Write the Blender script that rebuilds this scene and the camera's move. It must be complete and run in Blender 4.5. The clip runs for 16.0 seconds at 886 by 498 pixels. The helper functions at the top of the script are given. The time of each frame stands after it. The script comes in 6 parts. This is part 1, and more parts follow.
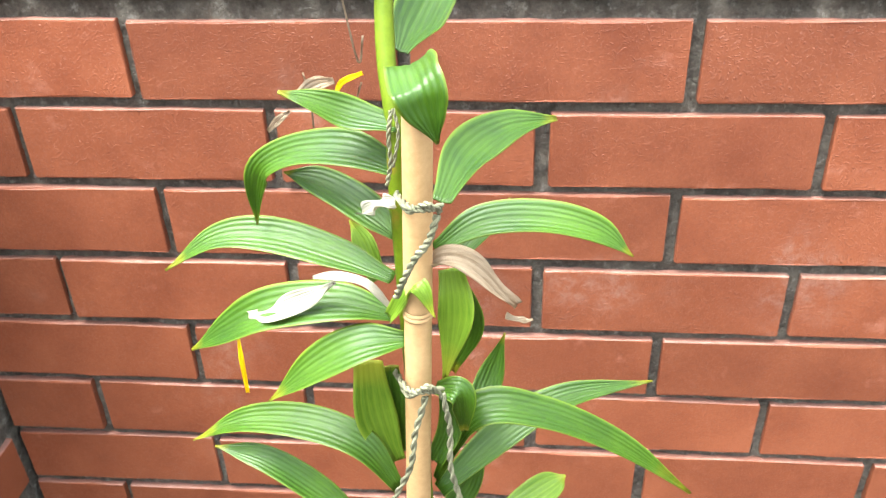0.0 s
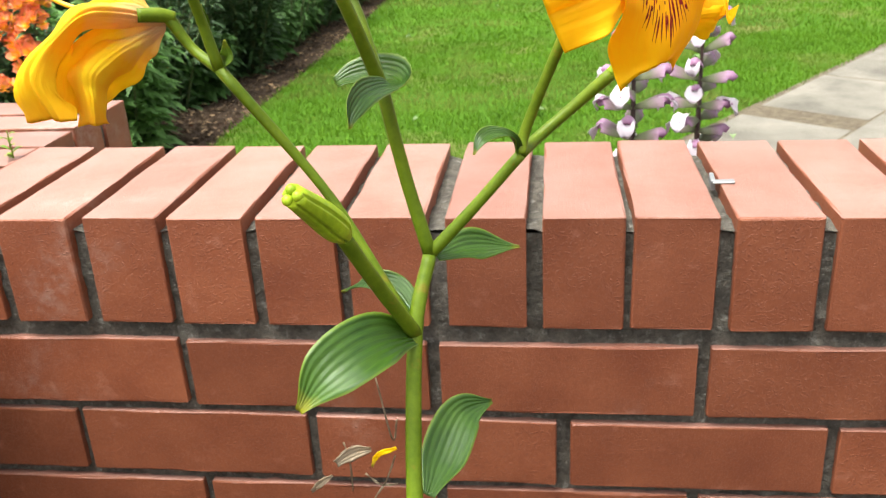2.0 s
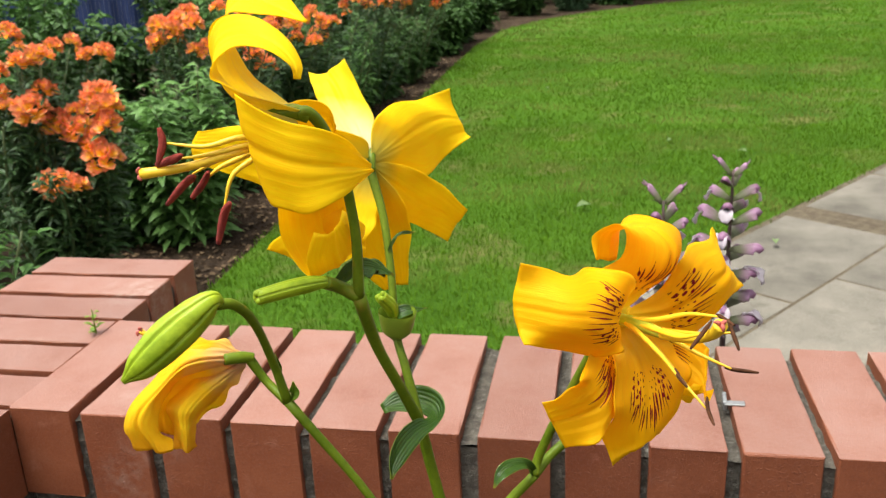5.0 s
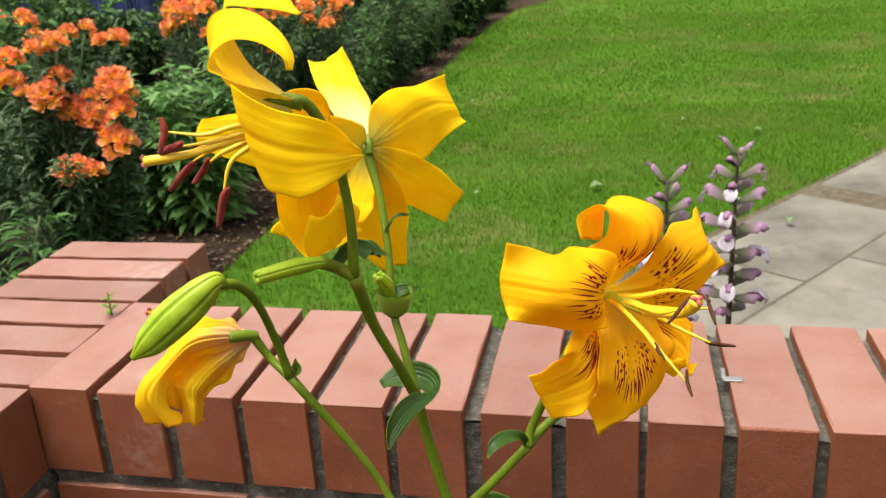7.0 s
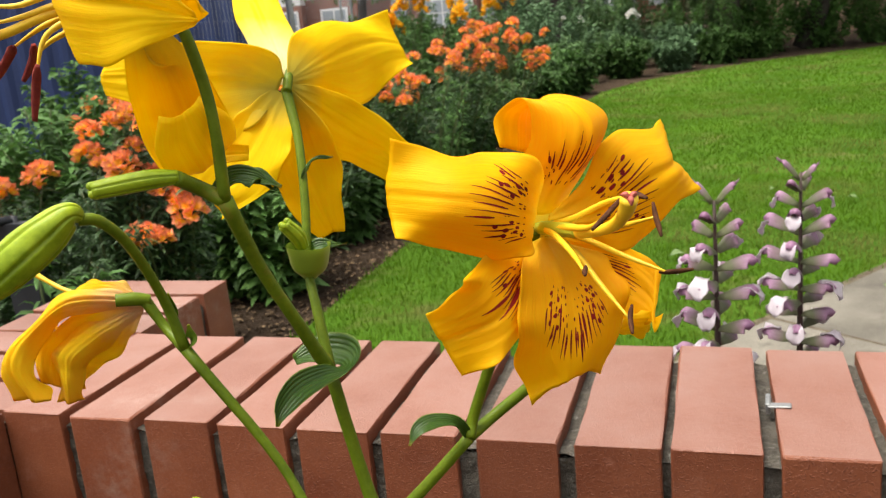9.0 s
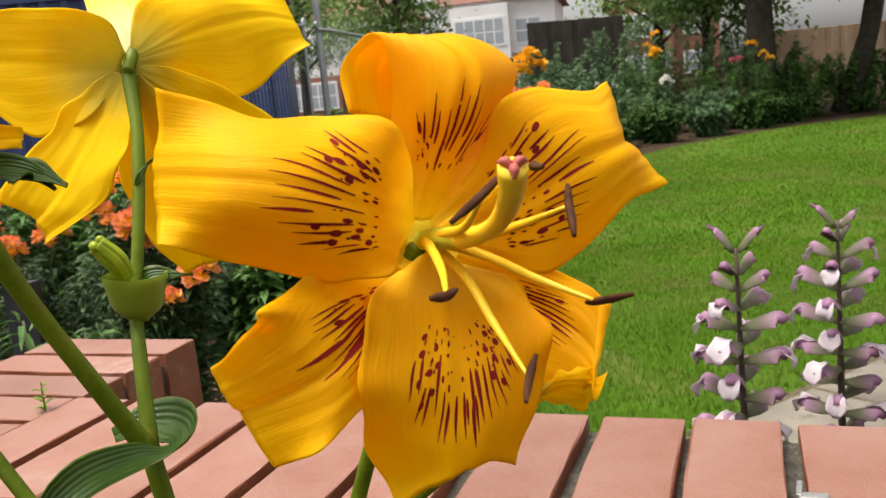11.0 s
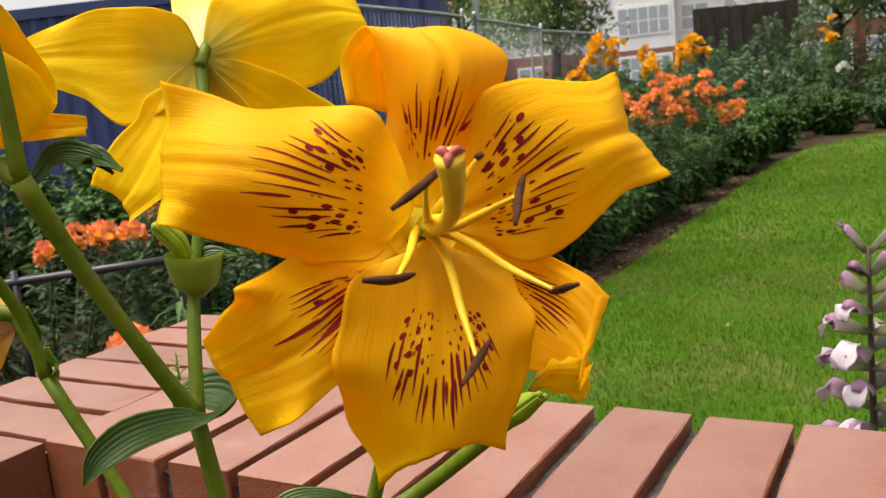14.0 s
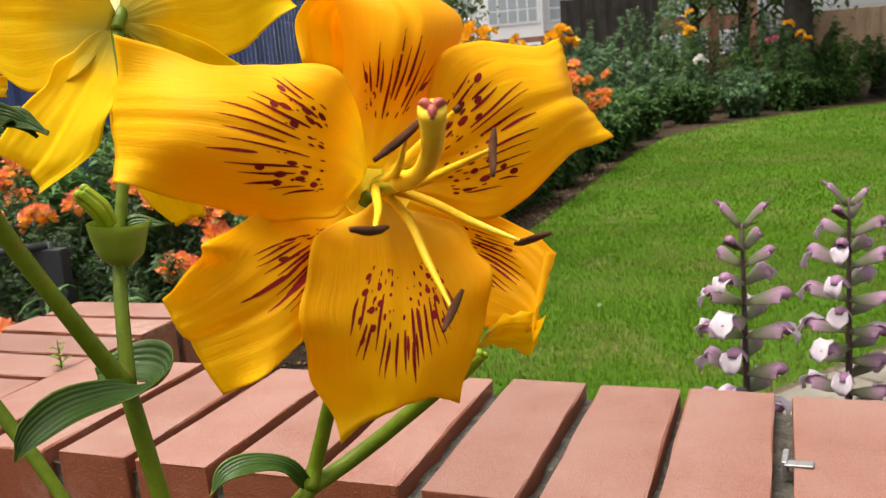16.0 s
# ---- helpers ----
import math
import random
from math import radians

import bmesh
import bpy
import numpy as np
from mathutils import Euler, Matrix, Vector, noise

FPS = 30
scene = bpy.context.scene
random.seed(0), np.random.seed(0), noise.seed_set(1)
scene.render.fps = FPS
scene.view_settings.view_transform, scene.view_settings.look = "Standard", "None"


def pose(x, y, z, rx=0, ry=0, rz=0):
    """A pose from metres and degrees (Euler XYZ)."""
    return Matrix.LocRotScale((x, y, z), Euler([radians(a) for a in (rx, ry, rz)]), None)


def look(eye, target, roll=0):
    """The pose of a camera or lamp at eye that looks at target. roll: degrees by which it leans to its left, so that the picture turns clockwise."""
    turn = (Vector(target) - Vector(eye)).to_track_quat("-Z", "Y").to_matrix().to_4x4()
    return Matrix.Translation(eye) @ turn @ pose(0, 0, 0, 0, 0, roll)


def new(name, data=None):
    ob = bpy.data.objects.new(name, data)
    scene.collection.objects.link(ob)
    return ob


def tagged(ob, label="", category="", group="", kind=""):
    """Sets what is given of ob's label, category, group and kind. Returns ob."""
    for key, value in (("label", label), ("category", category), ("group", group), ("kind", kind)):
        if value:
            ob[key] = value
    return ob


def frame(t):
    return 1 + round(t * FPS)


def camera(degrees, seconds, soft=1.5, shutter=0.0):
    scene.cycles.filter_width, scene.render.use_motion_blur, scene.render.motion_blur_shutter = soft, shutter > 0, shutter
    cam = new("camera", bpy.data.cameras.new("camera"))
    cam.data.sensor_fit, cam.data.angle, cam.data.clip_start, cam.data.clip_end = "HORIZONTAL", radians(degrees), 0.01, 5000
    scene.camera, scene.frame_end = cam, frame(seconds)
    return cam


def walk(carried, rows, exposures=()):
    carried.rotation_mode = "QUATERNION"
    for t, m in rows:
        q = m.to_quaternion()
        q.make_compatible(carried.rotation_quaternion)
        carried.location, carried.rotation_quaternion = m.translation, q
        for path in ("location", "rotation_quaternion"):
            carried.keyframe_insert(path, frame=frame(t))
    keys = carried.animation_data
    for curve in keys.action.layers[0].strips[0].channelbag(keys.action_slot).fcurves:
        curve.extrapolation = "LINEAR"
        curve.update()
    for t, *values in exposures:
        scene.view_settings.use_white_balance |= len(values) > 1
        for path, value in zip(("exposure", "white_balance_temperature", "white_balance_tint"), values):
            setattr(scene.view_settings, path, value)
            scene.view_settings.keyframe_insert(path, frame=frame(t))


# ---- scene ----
cam = camera(53.4, 16.0, 1.2)
cam.data.dof.use_dof, cam.data.dof.focus_distance, cam.data.dof.aperture_fstop = True, 0.35, 40.0
PATH = [
    (0, (0.162, -0.697, 1.009), (0.002, 0.98, -0.069), -1.7),
    (0.3, (0.179, -0.684, 1.022), (-0.012, 0.993, -0.051), -2.6),
    (0.5, (0.163, -0.694, 1.055), (-0.011, 0.976, -0.032), -2.1),
    (1, (0.166, -0.691, 1.095), (-0.061, 1.044, 0.127), -2.7),
    (1.5, (0.165, -0.688, 1.129), (-0.074, 1.126, 0.322), -2.9),
    (2, (0.173, -0.686, 1.173), (-0.071, 1.134, 0.38), -2.9),
    (2.5, (0.179, -0.693, 1.219), (-0.091, 1.136, 0.457), -2.8),
    (3, (0.188, -0.692, 1.248), (-0.102, 1.172, 0.586), -2.5),
    (3.5, (0.19, -0.693, 1.277), (-0.113, 1.172, 0.622), -2.3),
    (4, (0.191, -0.696, 1.303), (-0.132, 1.161, 0.635), -1.8),
    (4.2, (0.19, -0.698, 1.318), (-0.141, 1.16, 0.654), -1.8),
    (6.5, (0.205, -0.732, 1.358), (-0.171, 1.102, 0.656), -3.1),
    (7, (0.21, -0.728, 1.353), (-0.177, 1.102, 0.644), -3.2),
    (7.5, (0.227, -0.712, 1.341), (-0.176, 1.112, 0.625), -3.3),
    (8, (0.263, -0.692, 1.317), (-0.191, 1.148, 0.676), -3.1),
    (8.2, (0.282, -0.689, 1.301), (-0.222, 1.155, 0.714), -3.3),
    (10.3, (0.2679, -0.536, 1.1989), (-0.3521, 1.314, 0.7559), -5.6),
    (10.5, (0.2709, -0.527, 1.1999), (-0.3411, 1.332, 0.7869), -5.5),
    (11, (0.2949, -0.508, 1.1919), (-0.3741, 1.344, 0.8429), -5.4),
    (11.5, (0.3029, -0.495, 1.1869), (-0.5222, 1.295, 0.8459), -5.8),
    (12, (0.3239, -0.5, 1.1849), (-0.5791, 1.251, 0.8429), -5.9),
    (12.5, (0.3399, -0.501, 1.1869), (-0.5901, 1.238, 0.8549), -5.4),
    (13, (0.3439, -0.499, 1.1889), (-0.6091, 1.228, 0.8559), -5.4),
    (13.5, (0.3429, -0.498, 1.1899), (-0.6291, 1.218, 0.8539), -5.6),
    (14, (0.3399, -0.496, 1.1879), (-0.6492, 1.209, 0.8499), -5.6),
    (14.5, (0.3419, -0.499, 1.1869), (-0.6452, 1.207, 0.8449), -5.6),
    (15, (0.3379, -0.506, 1.1899), (-0.5981, 1.225, 0.8349), -5.2),
    (15.5, (0.3329, -0.507, 1.1869), (-0.5482, 1.251, 0.8209), -5.2),
    (16, (0.3209, -0.513, 1.1829), (-0.4101, 1.307, 0.7909), -4.7),
]
walk(cam, [(t, look(eye, target, roll)) for t, eye, target, roll in PATH], [(0, 2.7, 6000, 7), (0.5, 2.67, 6000, 6), (1, 2.16, 6150, 8), (1.5, 1.72, 6250, 7), (2, 1.6, 6250, 6), (2.5, 1.45, 6250, 6), (3, 1.16, 6300, 6), (4, 0.94, 6350, 7), (8, 0.94, 6450, 8), (10.5, 0.82, 6720, 11), (15, 0.74, 6720, 12), (16, 0.84, 6680, 11)])

# ---- world, sun, exposure ----
world = bpy.data.worlds.new("overcast_sky")
scene.world = world
world.use_nodes = True
wn, wl = world.node_tree.nodes, world.node_tree.links
sky = wn.new("ShaderNodeTexSky")
sky.sky_type, sky.sun_disc = "NISHITA", False
sky.sun_elevation, sky.sun_rotation = radians(72), radians(242)
sky.air_density, sky.dust_density, sky.ozone_density = 1.0, 4.0, 1.0
grey = wn.new("ShaderNodeHueSaturation")
grey.inputs["Saturation"].default_value = 0.14
wl.new(sky.outputs[0], grey.inputs["Color"])
wl.new(grey.outputs[0], wn["Background"].inputs["Color"])
wn["Background"].inputs["Strength"].default_value = 0.13

sun = new("sun", bpy.data.lights.new("sun", "SUN"))
sun.data.energy, sun.data.angle, sun.data.color = 2.7, radians(40), (1.0, 0.96, 0.87)
sun.matrix_world = look((-0.85, -0.45, 3.0), (0, 0, 0))

# ---- materials ----


def mat(name):
    m = bpy.data.materials.new(name)
    m.use_nodes = True
    return m, m.node_tree.nodes, m.node_tree.links, m.node_tree.nodes["Principled BSDF"]


def mix(n, l, fac, a, b, kind="MIX"):
    x = n.new("ShaderNodeMix")
    x.data_type, x.blend_type = "RGBA", kind
    for slot, value in ((0, fac), (6, a), (7, b)):
        if hasattr(value, "is_linked"):
            l.new(value, x.inputs[slot])
        elif slot == 0:
            x.inputs[0].default_value = value
        else:
            x.inputs[slot].default_value = (*value, 1)
    return x.outputs[2]


def ramp(n, l, src, lo, hi):
    r = n.new("ShaderNodeMapRange")
    r.clamp = True
    r.inputs[1].default_value, r.inputs[2].default_value = lo, hi
    l.new(src, r.inputs[0])
    return r.outputs[0]


def math_node(n, l, op, a, b=0.0):
    x = n.new("ShaderNodeMath")
    x.operation = op
    for slot, value in ((0, a), (1, b)):
        if hasattr(value, "is_linked"):
            l.new(value, x.inputs[slot])
        else:
            x.inputs[slot].default_value = value
    return x.outputs[0]


def coords(n, l, spread=True, stretch=(1, 1, 1)):
    """Object coordinates, set apart from object to object."""
    tc = n.new("ShaderNodeTexCoord")
    mp = n.new("ShaderNodeMapping")
    mp.inputs["Scale"].default_value = stretch
    l.new(tc.outputs["Object"], mp.inputs[0])
    if spread:
        info = n.new("ShaderNodeObjectInfo")
        off = n.new("ShaderNodeVectorMath")
        off.operation = "SCALE"
        off.inputs[0].default_value = (7.3, 5.1, 9.7)
        l.new(info.outputs["Random"], off.inputs["Scale"])
        l.new(off.outputs[0], mp.inputs["Location"])
    return mp.outputs[0]


def grain(n, l, vec, scale, detail=4.0, rough=0.6):
    x = n.new("ShaderNodeTexNoise")
    x.inputs["Scale"].default_value, x.inputs["Detail"].default_value, x.inputs["Roughness"].default_value = scale, detail, rough
    l.new(vec, x.inputs["Vector"])
    return x.outputs["Fac"]


def relief(n, l, p, height, strength, distance):
    b = n.new("ShaderNodeBump")
    b.inputs["Strength"].default_value, b.inputs["Distance"].default_value = strength, distance
    l.new(height, b.inputs["Height"])
    l.new(b.outputs[0], p.inputs["Normal"])


def surface(name, dark, light, big, fine, rough=0.7, bump=0.4, depth=0.002, vary=0.0, island=0.0, metal=0.0, third=None, third_at=(0.6, 0.75), spec=0.5, spread=True, top=None, pimples=0.0, bloom=None):
    """Two-scale noise between two colours, a third colour in patches, bump, and variation by piece."""
    m, n, l, p = mat(name)
    v = coords(n, l, spread)
    a, b = grain(n, l, v, big), grain(n, l, v, fine, 6.0, 0.7)
    f = math_node(n, l, "ADD", math_node(n, l, "MULTIPLY", a, 0.6), math_node(n, l, "MULTIPLY", b, 0.4))
    c = mix(n, l, ramp(n, l, f, 0.36, 0.64), dark, light)
    if third:
        c = mix(n, l, ramp(n, l, grain(n, l, v, big * 2.3, 5.0, 0.65), *third_at), c, third)
    if top:  # pale dust, plus skylight painted into the colour, on upper faces
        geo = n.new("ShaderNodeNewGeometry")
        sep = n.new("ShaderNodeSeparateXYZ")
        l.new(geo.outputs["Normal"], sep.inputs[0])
        # this mask follows the upward normal, so it paints light as well as wear
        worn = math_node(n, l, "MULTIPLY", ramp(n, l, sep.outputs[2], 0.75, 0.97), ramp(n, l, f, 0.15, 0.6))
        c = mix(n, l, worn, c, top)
    if bloom:  # salts that bloom out of the brick in patches
        place = n.new("ShaderNodeNewGeometry").outputs["Position"]
        patch = math_node(n, l, "MULTIPLY", ramp(n, l, grain(n, l, place, 5.0, 3.0, 0.6), 0.58, 0.78), ramp(n, l, grain(n, l, place, 70.0, 5.0, 0.75), 0.42, 0.7))
        c = mix(n, l, math_node(n, l, "MULTIPLY", patch, 0.5), c, bloom)
    for on, node, slot in ((vary, "ShaderNodeObjectInfo", "Random"), (island, "ShaderNodeNewGeometry", "Random Per Island")):
        if on:
            src = n.new(node)
            h = n.new("ShaderNodeHueSaturation")
            h.inputs["Hue"].default_value = 0.5
            r = n.new("ShaderNodeMapRange")
            r.inputs[3].default_value, r.inputs[4].default_value = 1 - on, 1 + on
            l.new(src.outputs[slot], r.inputs[0])
            l.new(r.outputs[0], h.inputs["Value"])
            l.new(c, h.inputs["Color"])
            c = h.outputs[0]
    l.new(c, p.inputs["Base Color"])
    p.inputs["Roughness"].default_value, p.inputs["Metallic"].default_value, p.inputs["Specular IOR Level"].default_value = rough, metal, spec
    if bump and pimples:
        small = math_node(n, l, "ADD", ramp(n, l, grain(n, l, v, pimples, 1.0, 0.5), 0.54, 0.74), math_node(n, l, "MULTIPLY", grain(n, l, v, pimples * 0.22, 4.0, 0.6), 0.7))
        relief(n, l, p, small, bump, depth)
    elif bump:
        relief(n, l, p, math_node(n, l, "ADD", b, math_node(n, l, "MULTIPLY", a, 0.6)), bump, depth)
    return m


def thin(name, dark, light, glow=0.3, rough=0.45, island=0.0, veins=0.0, vein_count=9.0, tip=None, base=None, big=30.0, fine=160.0, stretch=6.0, tip_at=(0.75, 1.0), base_at=(0.3, 0.02), bump=0.25, coat=0.0, shine=0.3, worn=None, edge=None):
    """Leaves and petals: light passes through them; UV runs across (x) and from base to tip (y)."""
    m, n, l, p = mat(name)
    uv = n.new("ShaderNodeUVMap")
    sep = n.new("ShaderNodeSeparateXYZ")
    l.new(uv.outputs[0], sep.inputs[0])
    v = coords(n, l)
    long = n.new("ShaderNodeMapping")
    long.inputs["Scale"].default_value = (stretch * 3.0, 1.4, 1.0)
    l.new(uv.outputs[0], long.inputs[0])
    a, b = grain(n, l, v, big), grain(n, l, long.outputs[0], 4.0, 5.0, 0.6)
    f = math_node(n, l, "ADD", math_node(n, l, "MULTIPLY", a, 0.5), math_node(n, l, "MULTIPLY", b, 0.5))
    c = mix(n, l, ramp(n, l, f, 0.35, 0.65), dark, light)
    if worn:
        c = mix(n, l, math_node(n, l, "MULTIPLY", ramp(n, l, grain(n, l, v, big * 0.9, 3.0, 0.6), 0.5, 0.68), 0.75), c, worn)
    height = b
    if veins:
        w = math_node(n, l, "SINE", math_node(n, l, "MULTIPLY", sep.outputs[0], vein_count * 6.2832))
        c = mix(n, l, math_node(n, l, "MULTIPLY", ramp(n, l, w, 0.2, 1.0), veins), c, light)
        height = math_node(n, l, "ADD", math_node(n, l, "MULTIPLY", w, -0.35), math_node(n, l, "MULTIPLY", b, 0.5))
    wob = math_node(n, l, "ADD", sep.outputs[1], math_node(n, l, "MULTIPLY", math_node(n, l, "SUBTRACT", a, 0.5), 0.35))
    if tip:
        c = mix(n, l, ramp(n, l, wob, *tip_at), c, tip)
    if base:
        c = mix(n, l, ramp(n, l, wob, *base_at), c, base)
    if edge:
        off = math_node(n, l, "ABSOLUTE", math_node(n, l, "SUBTRACT", sep.outputs[0], 0.5))
        c = mix(n, l, math_node(n, l, "MULTIPLY", ramp(n, l, off, 0.44, 0.5), 0.7), c, edge)
    if island:
        geo = n.new("ShaderNodeNewGeometry")
        h = n.new("ShaderNodeHueSaturation")
        r = n.new("ShaderNodeMapRange")
        r.inputs[3].default_value, r.inputs[4].default_value = 1 - island, 1 + island
        l.new(geo.outputs["Random Per Island"], r.inputs[0])
        l.new(r.outputs[0], h.inputs["Value"])
        l.new(c, h.inputs["Color"])
        c = h.outputs[0]
    l.new(c, p.inputs["Base Color"])
    p.inputs["Roughness"].default_value = rough
    p.inputs["Coat Weight"].default_value, p.inputs["Coat Roughness"].default_value = coat, 0.3
    p.inputs["Specular IOR Level"].default_value = shine
    relief(n, l, p, height, bump, 0.0015)
    t = n.new("ShaderNodeBsdfTranslucent")
    l.new(c, t.inputs["Color"])
    s = n.new("ShaderNodeMixShader")
    s.inputs[0].default_value = glow
    l.new(p.outputs[0], s.inputs[1])
    l.new(t.outputs[0], s.inputs[2])
    l.new(s.outputs[0], n["Material Output"].inputs["Surface"])
    return m


# top tints the coping paler: skylight put into the colour, besides dust
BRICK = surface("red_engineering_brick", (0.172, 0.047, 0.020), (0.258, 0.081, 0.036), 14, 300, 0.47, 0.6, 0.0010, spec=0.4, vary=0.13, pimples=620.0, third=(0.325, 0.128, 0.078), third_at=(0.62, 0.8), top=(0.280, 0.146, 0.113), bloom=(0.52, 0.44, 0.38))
MORTAR = surface("weathered_mortar", (0.052, 0.045, 0.034), (0.185, 0.163, 0.128), 50, 260, 0.95, 1.0, 0.007, third=(0.33, 0.31, 0.27), third_at=(0.55, 0.76))
SOIL = surface("dark_soil", (0.026, 0.017, 0.010), (0.10, 0.065, 0.040), 9, 70, 0.95, 1.0, 0.03, spread=False, spec=0.15)
TURF = surface("lawn_turf", (0.042, 0.099, 0.008), (0.080, 0.168, 0.014), 1.1, 45, 0.9, 0.9, 0.02, third=(0.16, 0.15, 0.05), third_at=(0.54, 0.72), spread=False, spec=0.05)
SLAB = surface("concrete_slab", (0.085, 0.074, 0.056), (0.245, 0.218, 0.175), 3, 230, 0.9, 1.0, 0.004, vary=0.08, third=(0.12, 0.105, 0.08), third_at=(0.58, 0.70))
GRASS = thin("grass_blade", (0.066, 0.140, 0.007), (0.120, 0.230, 0.014), 0.35, 0.6, island=0.12, base=(0.10, 0.115, 0.03), big=1.6, shine=0.03, worn=(0.22, 0.205, 0.065))
VERGE = surface("dry_verge_soil", (0.07, 0.048, 0.028), (0.16, 0.125, 0.075), 25, 140, 0.95, 1.0, 0.01, spread=False)
LEAF = thin("lily_leaf", (0.018, 0.062, 0.003), (0.074, 0.158, 0.008), 0.26, 0.33, veins=0.12, vein_count=7.0, big=25.0, bump=0.4, edge=(0.22, 0.31, 0.025), tip=(0.50, 0.40, 0.02), tip_at=(0.90, 1.1), shine=0.55, stretch=7.0)
LEAF_PALE = thin("young_lily_leaf", (0.085, 0.18, 0.008), (0.22, 0.35, 0.028), 0.3, 0.36, veins=0.5, vein_count=6.0, bump=0.3, big=25.0, tip=(0.36, 0.38, 0.03), edge=(0.3, 0.38, 0.04), shine=0.4)
STEM = surface("green_stem", (0.070, 0.112, 0.003), (0.140, 0.196, 0.008), 30, 220, 0.45, 0.3, 0.0006, third=(0.22, 0.15, 0.02), third_at=(0.60, 0.76), spec=0.2)
POD = surface("green_pod", (0.17, 0.26, 0.005), (0.34, 0.44, 0.016), 40, 250, 0.4, 0.25, 0.0006, spec=0.3)
OVARY = surface("pale_green_ovary", (0.36, 0.42, 0.02), (0.52, 0.55, 0.06), 60, 300, 0.4, 0.2, 0.0004)
PETAL = thin("golden_petal", (1.0, 0.53, 0.002), (1.0, 0.66, 0.005), 0.50, 0.5, tip=(1.0, 0.65, 0.004), base=(1.0, 0.78, 0.05), big=26.0, stretch=5.0, bump=0.3, shine=0.15, tip_at=(0.7, 1.05), base_at=(0.30, 0.08))
PETAL_YELLOW = thin("yellow_petal", (1.0, 0.66, 0.002), (1.0, 0.785, 0.004), 0.48, 0.5, base=(0.66, 0.58, 0.09), big=22.0, stretch=4.0, bump=0.2, base_at=(0.30, 0.0), shine=0.15)
PETAL_PALE = thin("pale_based_petal", (1.0, 0.72, 0.004), (1.0, 0.83, 0.01), 0.46, 0.5, base=(0.90, 0.82, 0.50), big=22.0, stretch=4.0, bump=0.18, base_at=(0.66, 0.25), shine=0.15)
PETAL_WILTED = thin("wilted_petal", (1.0, 0.60, 0.008), (1.0, 0.78, 0.02), 0.50, 0.5, base=(0.96, 0.66, 0.34), big=60.0, stretch=7.0, bump=0.7, base_at=(0.40, 0.08), tip=(0.98, 0.52, 0.02), tip_at=(0.86, 1.1), shine=0.15)
SPOT = surface("maroon_spot", (0.11, 0.004, 0.004), (0.27, 0.012, 0.007), 60, 400, 0.65, 0.1, 0.0002, spec=0.15)
FILAMENT = surface("yellow_filament", (0.80, 0.47, 0.01), (0.90, 0.60, 0.03), 60, 400, 0.45, 0.1, 0.0003)
ANTHER = surface("brown_anther", (0.045, 0.018, 0.009), (0.115, 0.048, 0.024), 90, 700, 0.85, 0.8, 0.0008, spec=0.1)
ANTHER_RED = surface("rust_red_anther", (0.16, 0.012, 0.008), (0.30, 0.03, 0.015), 90, 900, 0.85, 0.9, 0.0008)
STIGMA = surface("pink_stigma", (0.28, 0.05, 0.04), (0.45, 0.10, 0.07), 90, 500, 0.6, 0.5, 0.0005)
CANE = surface("bamboo_cane", (0.38, 0.23, 0.09), (0.55, 0.36, 0.17), 18, 240, 0.5, 0.25, 0.0006, third=(0.30, 0.16, 0.07), third_at=(0.66, 0.8))
TWINE = surface("jute_twine", (0.11, 0.115, 0.06), (0.27, 0.26, 0.16), 120, 900, 0.95, 1.0, 0.001)
PAPERY = thin("papery_dead_leaf", (0.30, 0.20, 0.11), (0.58, 0.47, 0.33), 0.3, 0.8, bump=0.8, veins=0.4, vein_count=4.0)
BLEACHED = thin("bleached_dead_leaf", (0.34, 0.33, 0.22), (0.58, 0.55, 0.45), 0.3, 0.8, veins=0.3, bump=0.6)

# ---- builders ----


def link(name, bm, material, parent=None, smooth=True):
    me = bpy.data.meshes.new(name)
    bm.to_mesh(me)
    bm.free()
    me.materials.append(material)
    if smooth:
        me.shade_smooth()
    ob = new(name, me)
    ob.parent = parent
    return ob


def part(name, bm, material, parent, label="", smooth=True):
    ob = link(name, bm, material, parent, smooth)
    if label:
        tagged(ob, label)
    return ob


def holder(name, place, label, category, group=""):
    ob = new(name)
    ob.empty_display_size = 0.02
    ob.location = place
    return tagged(ob, label, category, group)


def box(bm, lo, hi, bevel=0.0, segments=1):
    c = [(a + b) / 2 for a, b in zip(lo, hi)]
    s = [b - a for a, b in zip(lo, hi)]
    made = bmesh.ops.create_cube(bm, size=1, matrix=Matrix.Translation(c) @ Matrix.Diagonal((*s, 1)))
    if bevel:
        edges = list({e for v in made["verts"] for e in v.link_edges})
        bmesh.ops.bevel(bm, geom=edges, offset=bevel, segments=segments, profile=0.6, affect="EDGES")
    return bm


def box_ob(name, lo, hi, material, parent=None, bevel=0.004, label=""):
    bm = box(bmesh.new(), lo, hi, bevel, 2)
    ob = link(name, bm, material, parent, False)
    if label:
        tagged(ob, label)
    return ob


def spline(points, n):
    """Catmull-Rom through the points, n + 1 samples."""
    p = [Vector(q) for q in points]
    p = [p[0] * 2 - p[1], *p, p[-1] * 2 - p[-2]]
    k, out = len(p) - 3, []
    for i in range(n + 1):
        s = i / n * k
        j = min(int(s), k - 1)
        t = s - j
        a, b, c, d = p[j : j + 4]
        out.append(0.5 * (2 * b + (c - a) * t + (2 * a - 5 * b + 4 * c - d) * t * t + (3 * b - a - 3 * c + d) * t**3))
    return out


